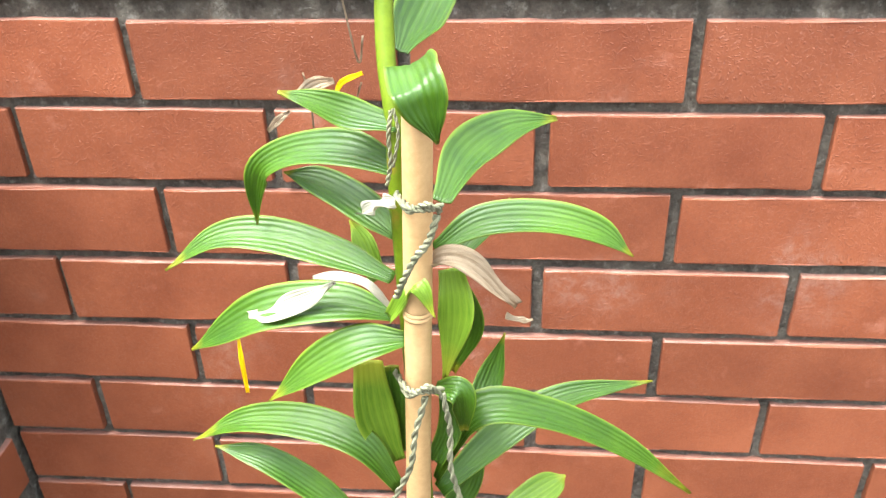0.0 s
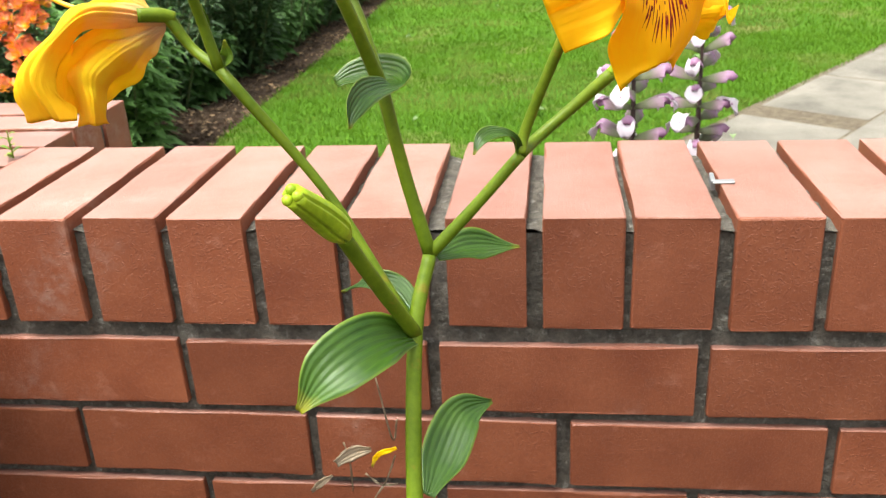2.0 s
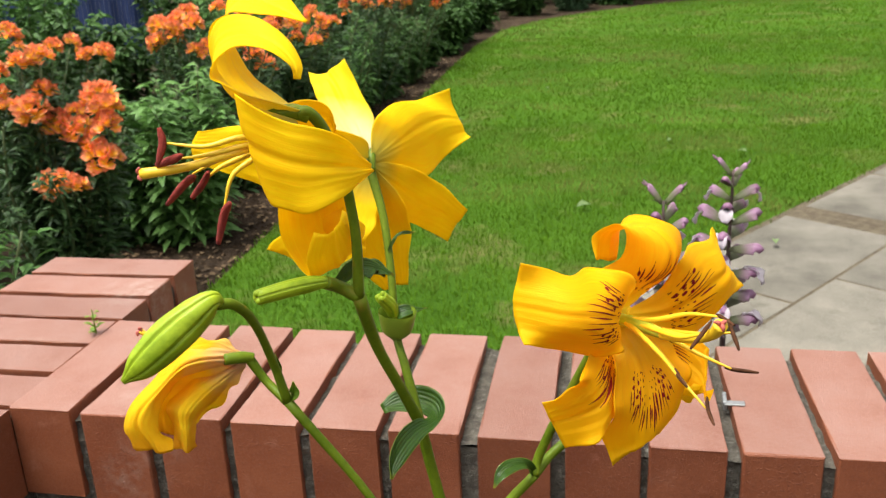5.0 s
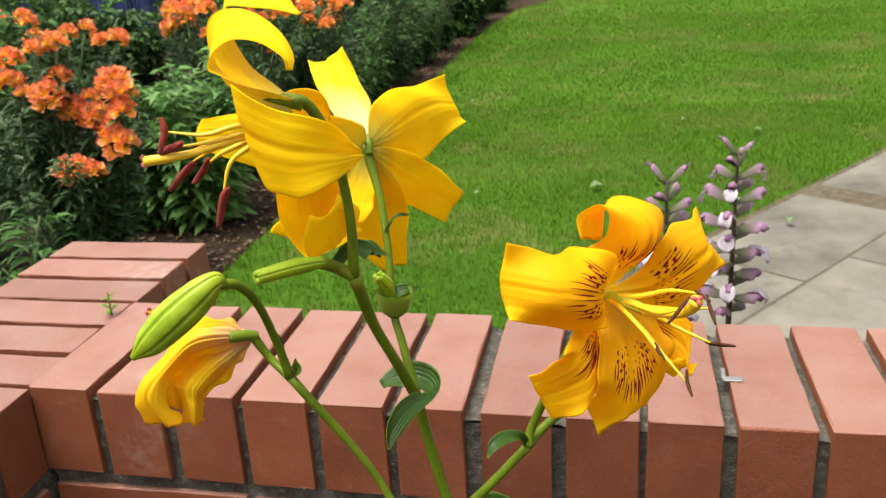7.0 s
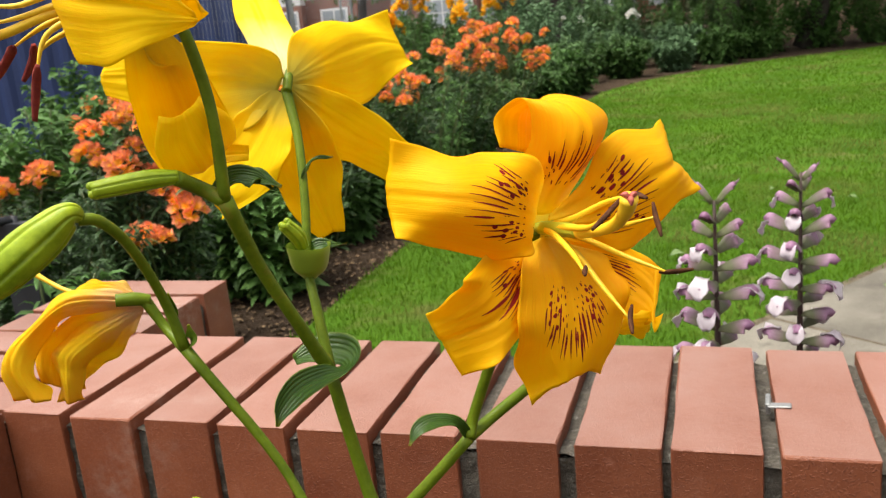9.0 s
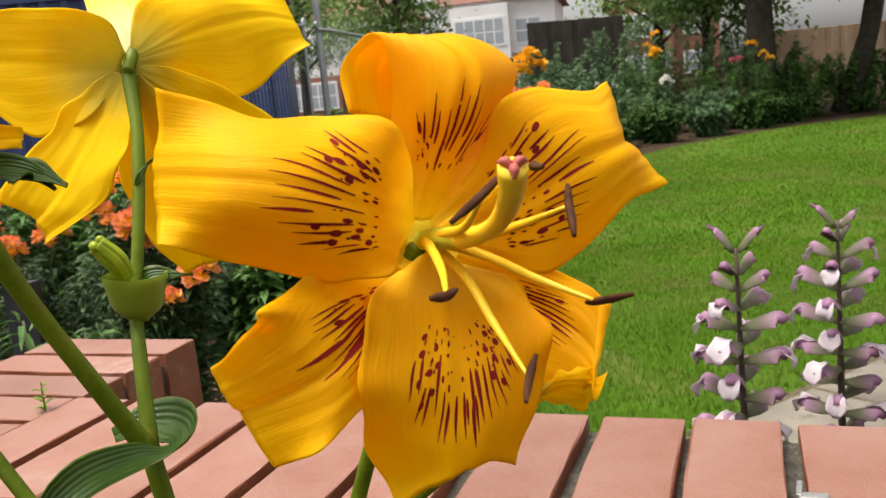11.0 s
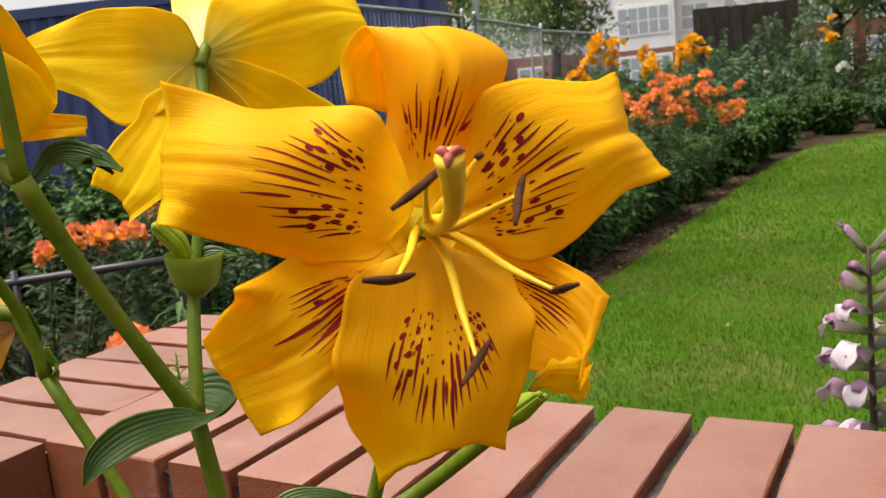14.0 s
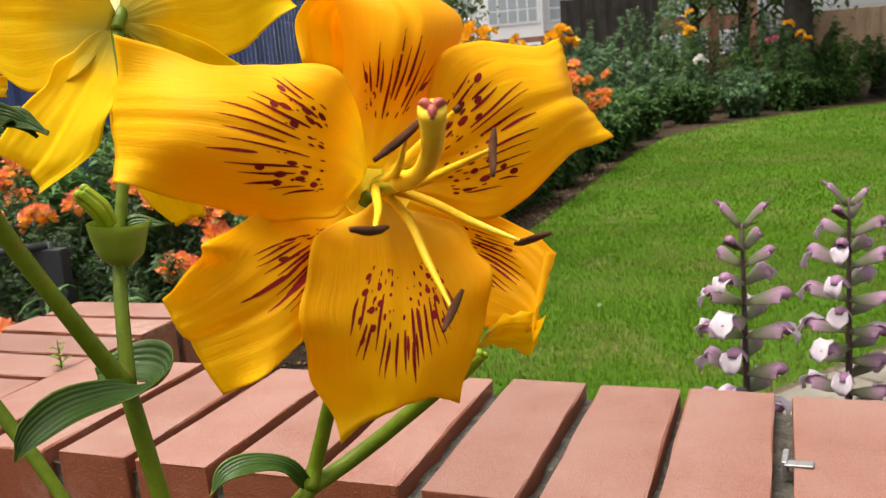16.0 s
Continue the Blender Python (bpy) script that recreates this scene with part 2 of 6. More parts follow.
def smooth_list(values, s):
    """Value at s (0 to 1) on a soft curve through evenly set values."""
    k = len(values) - 1
    if k == 0:
        return values[0]
    x = s * k
    j = min(int(x), k - 1)
    t = x - j
    a, b, c, d = values[max(j - 1, 0)], values[j], values[j + 1], values[min(j + 2, k)]
    return 0.5 * (2 * b + (c - a) * t + (2 * a - 5 * b + 4 * c - d) * t * t + (3 * b - a - 3 * c + d) * t**3)


class Blade:
    """A leaf or petal: a centre line, half-widths, normals, and a cross-section that cups, ruffles and is ribbed."""

    def __init__(self, points, widths, normals, cup=0.0, ruffle=0.0, waves=2.5, phase=0.0, rib=0.0, skew=0.0, samples=60, other=None):
        self.other = other or widths
        self.line, self.n = spline(points, samples), samples
        self.widths, self.cup, self.ruffle, self.waves, self.phase, self.rib, self.skew = widths, cup, ruffle, waves, phase, rib, skew
        normals = [Vector(q).normalized() for q in normals]
        self.axes = []
        for i in range(samples + 1):
            a, b = self.line[max(i - 1, 0)], self.line[min(i + 1, samples)]
            t = (b - a).normalized()
            s = i / samples
            nv = Vector([smooth_list([q[c] for q in normals], s) for c in range(3)])
            side = t.cross(nv).normalized()
            self.axes.append((side, side.cross(t).normalized()))

    def half(self, v):
        return smooth_list(self.widths, v)

    def at(self, u, v, lift=0.0):
        x = min(max(v, 0), 1) * self.n
        i = min(int(x), self.n - 1)
        f = x - i
        c = self.line[i].lerp(self.line[i + 1], f)
        side = self.axes[i][0].lerp(self.axes[i + 1][0], f)
        up = self.axes[i][1].lerp(self.axes[i + 1][1], f)
        w = max(smooth_list(self.widths if u < 0 else self.other, v), 0.0002)
        edge = abs(u) ** 3
        cup = smooth_list(self.cup, v) if isinstance(self.cup, (list, tuple)) else self.cup
        rise = cup * w * u * u
        rise += self.ruffle * edge * math.sin(self.waves * 6.283 * v + self.phase + (1.9 if u > 0 else 0))
        rise -= self.rib * (1 - min(1.0, abs(u) * 5)) + self.rib * 0.35 * math.cos(u * 15.7) * (1 - v) 
        return c + side * (u * w + self.skew * w * v * v) + up * (rise + lift)


class Petal:
    """A sheet held by its two margins and its midrib, pleated along its length and ruffled at the margins."""

    def __init__(self, left, mid, right, ruffle=0.001, pleat=0.0002, seed=0, waves=3.0, samples=60):
        self.lines, self.n = [spline(q, samples) for q in (left, mid, right)], samples
        self.ruffle, self.pleat, self.seed, self.waves = ruffle, pleat, seed, waves
        run = np.cumsum([0.0] + [(q - p).length for p, q in zip(self.lines[1], self.lines[1][1:])])
        self.pace = np.interp(np.linspace(0, run[-1], samples + 1), run, np.arange(samples + 1)).tolist()
        a, b, c = self.row(0.5)
        self.side = 1 if (c - a).cross(self.row(0.55)[1] - b).y < 0 else -1

    def row(self, v):
        x = min(max(v, 0), 1) * self.n
        i = min(int(x), self.n - 1)
        x = self.pace[i] + (self.pace[i + 1] - self.pace[i]) * (x - i)
        i = min(int(x), self.n - 1)
        return [q[i].lerp(q[i + 1], x - i) for q in self.lines]

    def half(self, v):
        a, b, c = self.row(v)
        return (c - a).length / 2

    def at(self, u, v, lift=0.0):
        a, b, c = self.row(v)
        d = self.row(v + 0.02 if v < 0.9 else v - 0.02)[1] - b
        up = (c - a).cross(d if v < 0.9 else -d).normalized()
        span = min(1.0, 4 * v) * (1 - 0.6 * max(0.0, v - 0.85))
        s = self.seed * 1.7
        rise = self.pleat * (math.sin(u * 17 + s) + 0.7 * math.sin(u * 29 + 2 * s + 3 * v)) * span
        rise += self.ruffle * abs(u) ** 3 * math.sin(self.waves * 6.283 * v + s + (1.9 if u > 0 else 0)) * span
        rise += self.ruffle * 0.6 * math.sin(5 * u + s) * max(0.0, v - 0.75) * 4
        rise += 0.0007 * noise.noise(Vector((u * 2.2, v * 4.0, s))) * span
        rise += self.pleat * 3.5 * math.sin(u * 12 + s) * math.exp(-(((v - 0.2) / 0.2) ** 2)) * min(1.0, 8 * v)
        rise += 0.00006 * math.sin(u * 33 + 5 * s + 4 * v) * max(0.0, v - 0.45) * 2
        rise -= 0.0009 * max(0.0, 1 - abs(u) * 6) * span
        w = u * (1 + 0.02 * math.sin(v * 23 + s + u) * span)
        p = b + (c - a) * (w / 2) + ((a + c) / 2 - b) * (w * w)
        return p + up * ((rise + lift) * self.side)


def blade_mesh(bl, across=10, along=26, thick=0.0006):
    bm = bmesh.new()
    uv = bm.loops.layers.uv.new("UVMap")
    top, low = [], []
    for j in range(along + 1):
        v = j / along
        a, b = [], []
        for i in range(across + 1):
            u = 2 * i / across - 1
            a.append(bm.verts.new(bl.at(u, v)))
            b.append(bm.verts.new(bl.at(u, v, -thick)))
        top.append(a)
        low.append(b)

    def quad(vs, uvs, soft=False):
        f = bm.faces.new(vs)
        f.smooth = soft
        for lp, q in zip(f.loops, uvs):
            lp[uv].uv = q

    for j in range(along):
        for i in range(across):
            u0, u1, v0, v1 = i / across, (i + 1) / across, j / along, (j + 1) / along
            q = [(u0, v0), (u1, v0), (u1, v1), (u0, v1)]
            quad((top[j][i], top[j][i + 1], top[j + 1][i + 1], top[j + 1][i]), q, True)
            quad((low[j][i], low[j + 1][i], low[j + 1][i + 1], low[j][i + 1]), [q[0], q[3], q[2], q[1]], True)
        for i, flip in ((0, 0), (across, 1)):
            vs = [top[j][i], top[j + 1][i], low[j + 1][i], low[j][i]]
            u = i / across
            q = [(u, j / along), (u, (j + 1) / along), (u, (j + 1) / along), (u, j / along)]
            quad(vs[::-1] if flip else vs, q[::-1] if flip else q)
    for j, flip in ((0, 1), (along, 0)):
        for i in range(across):
            vs = [top[j][i], top[j][i + 1], low[j][i + 1], low[j][i]]
            q = [(i / across, j / along), ((i + 1) / across, j / along)]
            q += q[::-1]
            quad(vs[::-1] if flip else vs, q[::-1] if flip else q)
    bmesh.ops.recalc_face_normals(bm, faces=bm.faces)
    return bm


def tube(bm, points, radii, sides=10, along=None, bumpy=0.0, ridges=0, ridge=0.0, caps=True):
    """A tapered round or ridged tube along a soft line."""
    along = along or max(6, 6 * (len(points) - 1))
    line = spline(points, along)
    rings, ref = [], None
    for i, c in enumerate(line):
        t = (line[min(i + 1, along)] - line[max(i - 1, 0)]).normalized()
        if ref is None:
            ref = t.orthogonal().normalized()
        ref = (ref - t * ref.dot(t)).normalized()
        other = t.cross(ref)
        r = max(smooth_list(radii, i / along), 0.0001)
        ring = []
        for k in range(sides):
            a = 6.28319 * k / sides
            q = r * (1 - ridge * max(0.0, 1 - abs(math.sin(a * ridges / 2)) * 2.6)) if ridges else r
            if bumpy:
                q *= 1 + bumpy * noise.noise(c * 90 + Vector((a, 0, 0)))
            ring.append(bm.verts.new(c + (ref * math.cos(a) + other * math.sin(a)) * q))
        rings.append(ring)
    for a, b in zip(rings, rings[1:]):
        for k in range(sides):
            bm.faces.new((a[k], a[(k + 1) % sides], b[(k + 1) % sides], b[k]))
    if caps:
        bm.faces.new(rings[0][::-1])
        bm.faces.new(rings[-1])
    return bm


def stuff_mesh(name, verts, faces, material, parent=None, uvs=None, smooth=False):
    me = bpy.data.meshes.new(name)
    me.from_pydata(verts, [], faces)
    if uvs is not None:
        layer = me.uv_layers.new(name="UVMap")
        idx = np.empty(len(me.loops), dtype=np.int32)
        me.loops.foreach_get("vertex_index", idx)
        layer.data.foreach_set("uv", np.asarray(uvs, dtype=np.float32)[idx].ravel())
    me.materials.append(material)
    if smooth:
        me.shade_smooth()
    ob = new(name, me)
    ob.parent = parent
    return ob


def many_leaves(base, way, length, width, droop, rng, blunt=0.36):
    """Folded leaves: vertices, faces and UV for arrays of bases and directions."""
    k = len(base)
    way = way / np.linalg.norm(way, axis=1, keepdims=True)
    up = np.tile([0.0, 0.0, 1.0], (k, 1)) + rng.normal(0, 0.35, (k, 3))
    side = np.cross(way, up)
    side /= np.linalg.norm(side, axis=1, keepdims=True) + 1e-9
    nrm = np.cross(side, way)
    L, W, D = length[:, None], width[:, None], droop[:, None]
    down = np.array([0, 0, -1.0])
    pts = [base,
           base + way * L * 0.28 + side * W * 0.42 + nrm * W * 0.16, base + way * L * 0.30, base + way * L * 0.28 - side * W * 0.42 + nrm * W * 0.16,
           base + way * L * 0.62 + side * W * blunt + nrm * W * 0.12 + down * L * D * 0.3, base + way * L * 0.65 + down * L * D * 0.32, base + way * L * 0.62 - side * W * blunt + nrm * W * 0.12 + down * L * D * 0.3,
           base + way * L * 0.96 + down * L * D]
    v = np.stack(pts, 1).reshape(-1, 3)
    f = []
    pat = [(0, 1, 2), (0, 2, 3), (1, 4, 5, 2), (2, 5, 6, 3), (4, 7, 5), (5, 7, 6)]
    for i in range(k):
        o = 8 * i
        f += [tuple(o + q for q in p) for p in pat]
    uv = np.tile(np.array([[.5, 0], [1, .28], [.5, .3], [0, .28], [1, .62], [.5, .65], [0, .62], [.5, 1]]), (k, 1))
    return v.tolist(), f, uv


# ---- ground ----
GROUND = 0.15
COURSE, TOP = 0.0805, 0.902
HEAD = 0.799
BACK = 0.22


def sheet(name, outline, z, material, cuts=0, depth=0.0):
    bm = bmesh.new()
    vs = [bm.verts.new((x, y, z)) for x, y in outline]
    f = bm.faces.new(vs)
    if f.normal.z < 0:
        f.normal_flip()
    if depth:
        made = bmesh.ops.extrude_face_region(bm, geom=[f])
        bmesh.ops.translate(bm, verts=[q for q in made["geom"] if isinstance(q, bmesh.types.BMVert)], vec=(0, 0, -depth))
        bmesh.ops.recalc_face_normals(bm, faces=bm.faces)
    return link(name, bm, material, None, False)


tagged(sheet("ground", [(-900, -900), (900, -900), (900, 900), (-900, 900)], GROUND - 0.03, SOIL), "dark bare garden soil reaching away to the horizon", "ground", kind="structure")
LAWN = [(-1.2, 0.62), (-0.55, 0.55), (-0.05, 0.75), (0.02, 1.86), (0.33, 2.275), (0.895, 3.03), (2.01, 4.52), (4.3, 7.6), (7.85, 12.4), (9.2, 16.2), (6.0, 17.0), (3.6, 16.5), (2.4, 15.7), (1.0, 14.6), (0.0, 13.4), (-0.7, 12.3), (-1.12, 11.0), (-1.25, 9.2), (-1.23, 6.5), (-1.21, 4.4), (-1.24, 3.0), (-1.22, 2.0)]
tagged(sheet("lawn", LAWN, GROUND, TURF, depth=0.05), "mown green lawn with paler worn patches", "lawn", kind="structure")

# ---- the tall lily ----
lily = holder("lily_plant", (0.118, -0.345, GROUND), "tall golden yellow lily in flower, tied to a bamboo cane", "lily plant")


def seat(ob):
    ob.location = (-0.118, 0.345, -GROUND)
    return ob


def leaf(parent, name, material, points, widths, normals, cup=0.28, ruffle=0.0009, label=""):
    seed = sum(abs(c) for c in points[-1]) * 977
    bl = Blade(points, widths, normals, cup, ruffle, 1.6, seed, 0.00045)
    ob = part(name, blade_mesh(bl, 12, 28, 0.0005), material, parent, label, smooth=False)
    return seat(ob) if parent == lily else ob


def stalk(parent, name, material, points, radii, sides=12, ridges=0, ridge=0.0, label=""):
    bm = tube(bmesh.new(), points, radii, sides, None, 0.05, ridges, ridge)
    ob = part(name, bm, material, parent, label)
    return seat(ob) if parent == lily else ob


def blossom(name, points, radii):
    return seat(part(name, tube(bmesh.new(), points, radii, 14, 12), STEM, lily))


def streak(bm, bl, u, v0, v1, half, ref, blunt=False):
    """A flat spot or streak on a petal, from v0 out to v1, on a line that runs straight out of the throat; u is its place across at ref."""
    rows = []
    k = 5
    span = bl.half(ref) / ref
    for i in range(k + 1):
        v = v0 + (v1 - v0) * i / k
        w = max(bl.half(v), 0.002)
        s = math.sin(3.14159 * (i + 0.45) / (k + 0.9)) ** 0.6 if blunt else math.sin(3.14159 * min(0.94, ((i + 0.35) / (k + 0.7)) ** 0.7))
        c = u * span * v / w * (1 + 0.03 * math.sin(19 * v + u * 9))
        if abs(c) > 0.86:
            c = math.copysign(0.86 + 0.05 * math.tanh(abs(c) - 0.86), c)
        rows.append([bm.verts.new(bl.at(c + h, v, 0.00016)) for h in (-half * s / w, 0, half * s / w)])
    for a, b in zip(rows, rows[1:]):
        bm.faces.new((a[0], a[1], b[1], b[0]))
        bm.faces.new((a[1], a[2], b[2], b[1]))


def markings(flower, bl, seed, reach, length, lines, dots, span, fat, cluster=False):
    """Streaks that fan out from the throat, longest in the middle, bold dots beside them and fine dots behind."""
    rng = random.Random(seed)
    bm = bmesh.new()
    for k in range(lines):
        at = -1 + 2 * (k + rng.uniform(0.3, 0.7)) / lines
        u = at * span
        out = reach * (1 - 0.26 * abs(at) ** 1.7) + rng.uniform(-0.06, 0.03)
        run = length * rng.uniform(0.55, 1.15) * (1.1 - 0.62 * abs(at))
        streak(bm, bl, u, out - run, out, fat * rng.uniform(0.6, 1.25) * (1.2 - 0.35 * abs(at)), reach)
        v = out - run
        while v > reach * 0.5 and rng.random() < 0.72:
            v -= rng.uniform(0.04, 0.07)
            streak(bm, bl, u + rng.uniform(-0.04, 0.04), v, v + rng.uniform(0.014, 0.034), fat * rng.uniform(0.5, 1.1), reach, True)
    for side in (-1, 1):
        for k in range(dots):
            v = reach * (0.46 + 0.34 * (k + rng.random() * 0.8) / dots)
            u = side * min(0.95, span) * (0.9 - 0.5 * ((k * 0.618) % 1.0) + rng.uniform(-0.06, 0.06))
            streak(bm, bl, u, v, v + rng.uniform(0.024, 0.042), fat * rng.uniform(1.5, 2.4), reach, True)
    for k in range(12):
        u, v = rng.uniform(-span, span), reach * rng.uniform(0.42, 0.72)
        streak(bm, bl, u, v, v + 0.010, fat * 0.5, reach, True)
    if cluster:
        for k in range(6):
            u, v = rng.uniform(-0.26, 0.26), reach * rng.uniform(0.66, 0.86)
            streak(bm, bl, u, v, v + rng.uniform(0.10, 0.18), fat * rng.uniform(0.9, 1.6), reach)
    bmesh.ops.recalc_face_normals(bm, faces=bm.faces)
    tagged(part("marking", bm, SPOT, flower, "dark maroon streaks and spots"), kind="stuff")


def broad_petal(flower, material, left, mid, right, seed=0, ruffle=0.001, pleat=0.00011, marks=None, cluster=False, waves=3.0):
    bl = Petal(left, mid, right, ruffle, pleat, seed, waves)
    part("petal", blade_mesh(bl, 40, 44, 0.0003), material, flower, smooth=False)
    if marks:
        markings(flower, bl, seed, *marks, cluster)


def petal(flower, material, points, widths, normals, seed=0, ruffle=0.0012, cup=0.05, waves=1.7):
    bl = Blade(points, widths, normals, cup, ruffle, waves, seed * 1.3 + len(points), 0.0007)
    part("petal", blade_mesh(bl, 18, 40, 0.0004), material, flower, smooth=False)


def stamen(flower, points, a, b, red=False):
    part("filament", tube(bmesh.new(), points, [0.0016, 0.0014, 0.0011, 0.0005], 8, 16), FILAMENT, flower)
    a, b = Vector(a), Vector(b)
    mid = (a + b) / 2 + (Vector(points[-1]) - (a + b) / 2) * 0.6
    fat = 1.9 if red else 1.0
    bm = tube(bmesh.new(), [a, mid, b], [q * fat for q in (0.0006, 0.00095, 0.001, 0.00095, 0.0005)], 10, 16, 0.3, 2, 0.18)
    part("anther", bm, ANTHER_RED if red else ANTHER, flower)


def style(flower, points, radii):
    part("style", tube(bmesh.new(), points, radii, 10, 20), FILAMENT, flower)
    tip, way = Vector(points[-1]), (Vector(points[-1]) - Vector(points[-2])).normalized()
    bm = bmesh.new()
    side = way.orthogonal().normalized()
    for k in range(3):
        out = (Matrix.Rotation(2.0944 * k, 3, way) @ side)
        tube(bm, [tip - way * 0.002, tip + out * 0.0015 + way * 0.0009, tip + out * 0.0034 - way * 0.0003], [0.0013, 0.0012, 0.0011, 0.0005], 10, 10, 0.25)
    part("stigma", bm, STIGMA, flower)


def cup_leaf(points, radii):
    bm = tube(bmesh.new(), points, radii, 20, 14, 0.06, caps=False)
    tube(bm, points, [r - 0.0008 for r in radii], 20, 14, 0.06, caps=False)
    seat(part("leaf", bm, LEAF_PALE, lily, "small cupped green leaf clasping the stem"))


def scrap(points, widths, material, label):
    ob = link("dry_scrap", blade_mesh(Blade(points, widths, [(0.2, -1, 0.3)], 0.5, 0.0008, samples=20), 4, 12, 0.0006), material)
    tagged(ob, label, "plant scrap", "dry scraps")


def pod(points, radii):
    bm = tube(bmesh.new(), points, radii, 48, 16, 0.03, 6, 0.24)
    tip, way = Vector(points[-1]), (Vector(points[-1]) - Vector(points[-2])).normalized()
    side = way.orthogonal().normalized()
    for k in range(3):
        out = Matrix.Rotation(2.0944 * k, 3, way) @ side * radii[-1] * 0.55
        bmesh.ops.create_icosphere(bm, subdivisions=2, radius=radii[-1] * 0.5, matrix=Matrix.Translation(tip + out))
    seat(part("seed_pod", bm, POD, lily, "ribbed green seed pod with a blunt crown"))


def twine(points, radius):
    """Two strands laid round one another."""
    line = spline(points, 12 * (len(points) - 1))
    bm = bmesh.new()
    for turn in (0.0, 3.1416):
        strand = []
        for i, c in enumerate(line):
            t = (line[min(i + 1, len(line) - 1)] - line[max(i - 1, 0)]).normalized()
            s = t.orthogonal().normalized()
            a = turn + i * 0.8
            strand.append(c + (s * math.cos(a) + t.cross(s) * math.sin(a)) * radius * 0.5)
        tube(bm, strand, [radius * 0.6] * 2, 6, len(strand) * 2, 0.4)
    tagged(link("garden_twine", bm, TWINE), "frayed green-grey jute twine tied round the cane", "garden twine", "twine ties")


# main stem and branches
stalk(lily, "stem", STEM, [(0.118, -0.345, 0.14), (0.116, -0.348, 0.5), (0.11, -0.35, 0.793), (0.11, -0.349, 0.847), (0.105, -0.334, 0.882), (0.104, -0.294, 0.955), (0.111, -0.27, 0.989)], [0.005, 0.005, 0.0048, 0.0046, 0.0042, 0.004, 0.0037])
stalk(lily, "stem", STEM, [(0.111, -0.27, 0.989), (0.102, -0.267, 1.027), (0.093, -0.2665, 1.077)], [0.0038, 0.0034, 0.0034])
stalk(lily, "branch", STEM, [(0.093, -0.2665, 1.0765), (0.0861, -0.2797, 1.106), (0.0777, -0.2933, 1.1389), (0.0745, -0.3095, 1.1745)], [0.0036, 0.0032, 0.0032, 0.0038])
stalk(lily, "branch", STEM, [(0.0745, -0.3095, 1.174), (0.076, -0.311, 1.202), (0.075, -0.312, 1.222), (0.073, -0.317, 1.244), (0.067, -0.32, 1.263), (0.062, -0.325, 1.272), (0.057, -0.327, 1.272)], [0.003, 0.0026, 0.0026, 0.0026, 0.0028, 0.003, 0.0034])
stalk(lily, "branch", STEM, [(0.093, -0.2655, 1.0765), (0.083, -0.252, 1.104), (0.075, -0.24, 1.123), (0.071, -0.226, 1.154), (0.064, -0.21, 1.186), (0.054, -0.197, 1.213)], [0.003, 0.0027, 0.0025, 0.0024, 0.0025, 0.003])
stalk(lily, "branch", STEM, [(0.111, -0.27, 0.989), (0.136, -0.263, 1.0135), (0.1595, -0.2555, 1.038)], [0.0034, 0.003, 0.003])
stalk(lily, "branch", STEM, [(0.1595, -0.2555, 1.038), (0.1625, -0.2515, 1.0505), (0.178, -0.254, 1.089), (0.192, -0.26, 1.1225), (0.2, -0.268, 1.1465)], [0.0032, 0.0028, 0.0028, 0.003, 0.0034])
stalk(lily, "branch", STEM, [(0.1595, -0.2545, 1.038), (0.169, -0.238, 1.0425), (0.187, -0.23, 1.056), (0.206, -0.228, 1.072)], [0.003, 0.003, 0.003, 0.0034])
stalk(lily, "branch", STEM, [(0.104, -0.294, 0.955), (0.087, -0.285, 0.983), (0.059, -0.272, 1.027), (0.014, -0.271, 1.088)], [0.0034, 0.0028, 0.0026, 0.003])
stalk(lily, "branch", STEM, [(0.014, -0.271, 1.088), (0.009, -0.275, 1.117), (0.008, -0.292, 1.149), (0.004, -0.305, 1.165), (-0.002, -0.312, 1.168)], [0.003, 0.0026, 0.0026, 0.0028, 0.003])
stalk(lily, "branch", STEM, [(0.014, -0.271, 1.088), (-0.001, -0.264, 1.097), (-0.011, -0.264, 1.113)], [0.003, 0.0026, 0.0032])
stalk(lily, "branch", STEM, [(0.104, -0.294, 0.955), (0.093, -0.318, 0.993), (0.084, -0.341, 1.03)], [0.004, 0.0038, 0.0038])
stalk(lily, "branch", STEM, [(0.0745, -0.309, 1.174), (0.066, -0.312, 1.18), (0.062, -0.325, 1.188)], [0.0036, 0.0034, 0.0034])
# leaves low on the plant
leaf(lily, "leaf", LEAF, [(0.114, -0.35, 0.868), (0.119, -0.366, 0.883), (0.125, -0.389, 0.884), (0.128, -0.392, 0.874), (0.132, -0.391, 0.86)], [0.0067, 0.0100, 0.0111, 0.0083, 0.0007], [(0, 0.3, 1), (0, -0.5, 0.9), (0, -1, 0.15), (0.1, -1, 0), (0.1, -1, 0)])
leaf(lily, "leaf", LEAF, [(0.111, -0.352, 0.85), (0.09, -0.35, 0.854), (0.074, -0.352, 0.861), (0.061, -0.354, 0.866)], [0.0047, 0.0079, 0.0055, 0.0005], [(0.147, -0.578, 0.803)])
leaf(lily, "leaf", LEAF, [(0.11, -0.35, 0.828), (0.088, -0.345, 0.834), (0.062, -0.335, 0.829), (0.041, -0.325, 0.816), (0.033, -0.32, 0.8), (0.03, -0.317, 0.777)], [0.0047, 0.0095, 0.0090, 0.0076, 0.0047, 0.0005], [(0.205, -0.629, 0.75)])
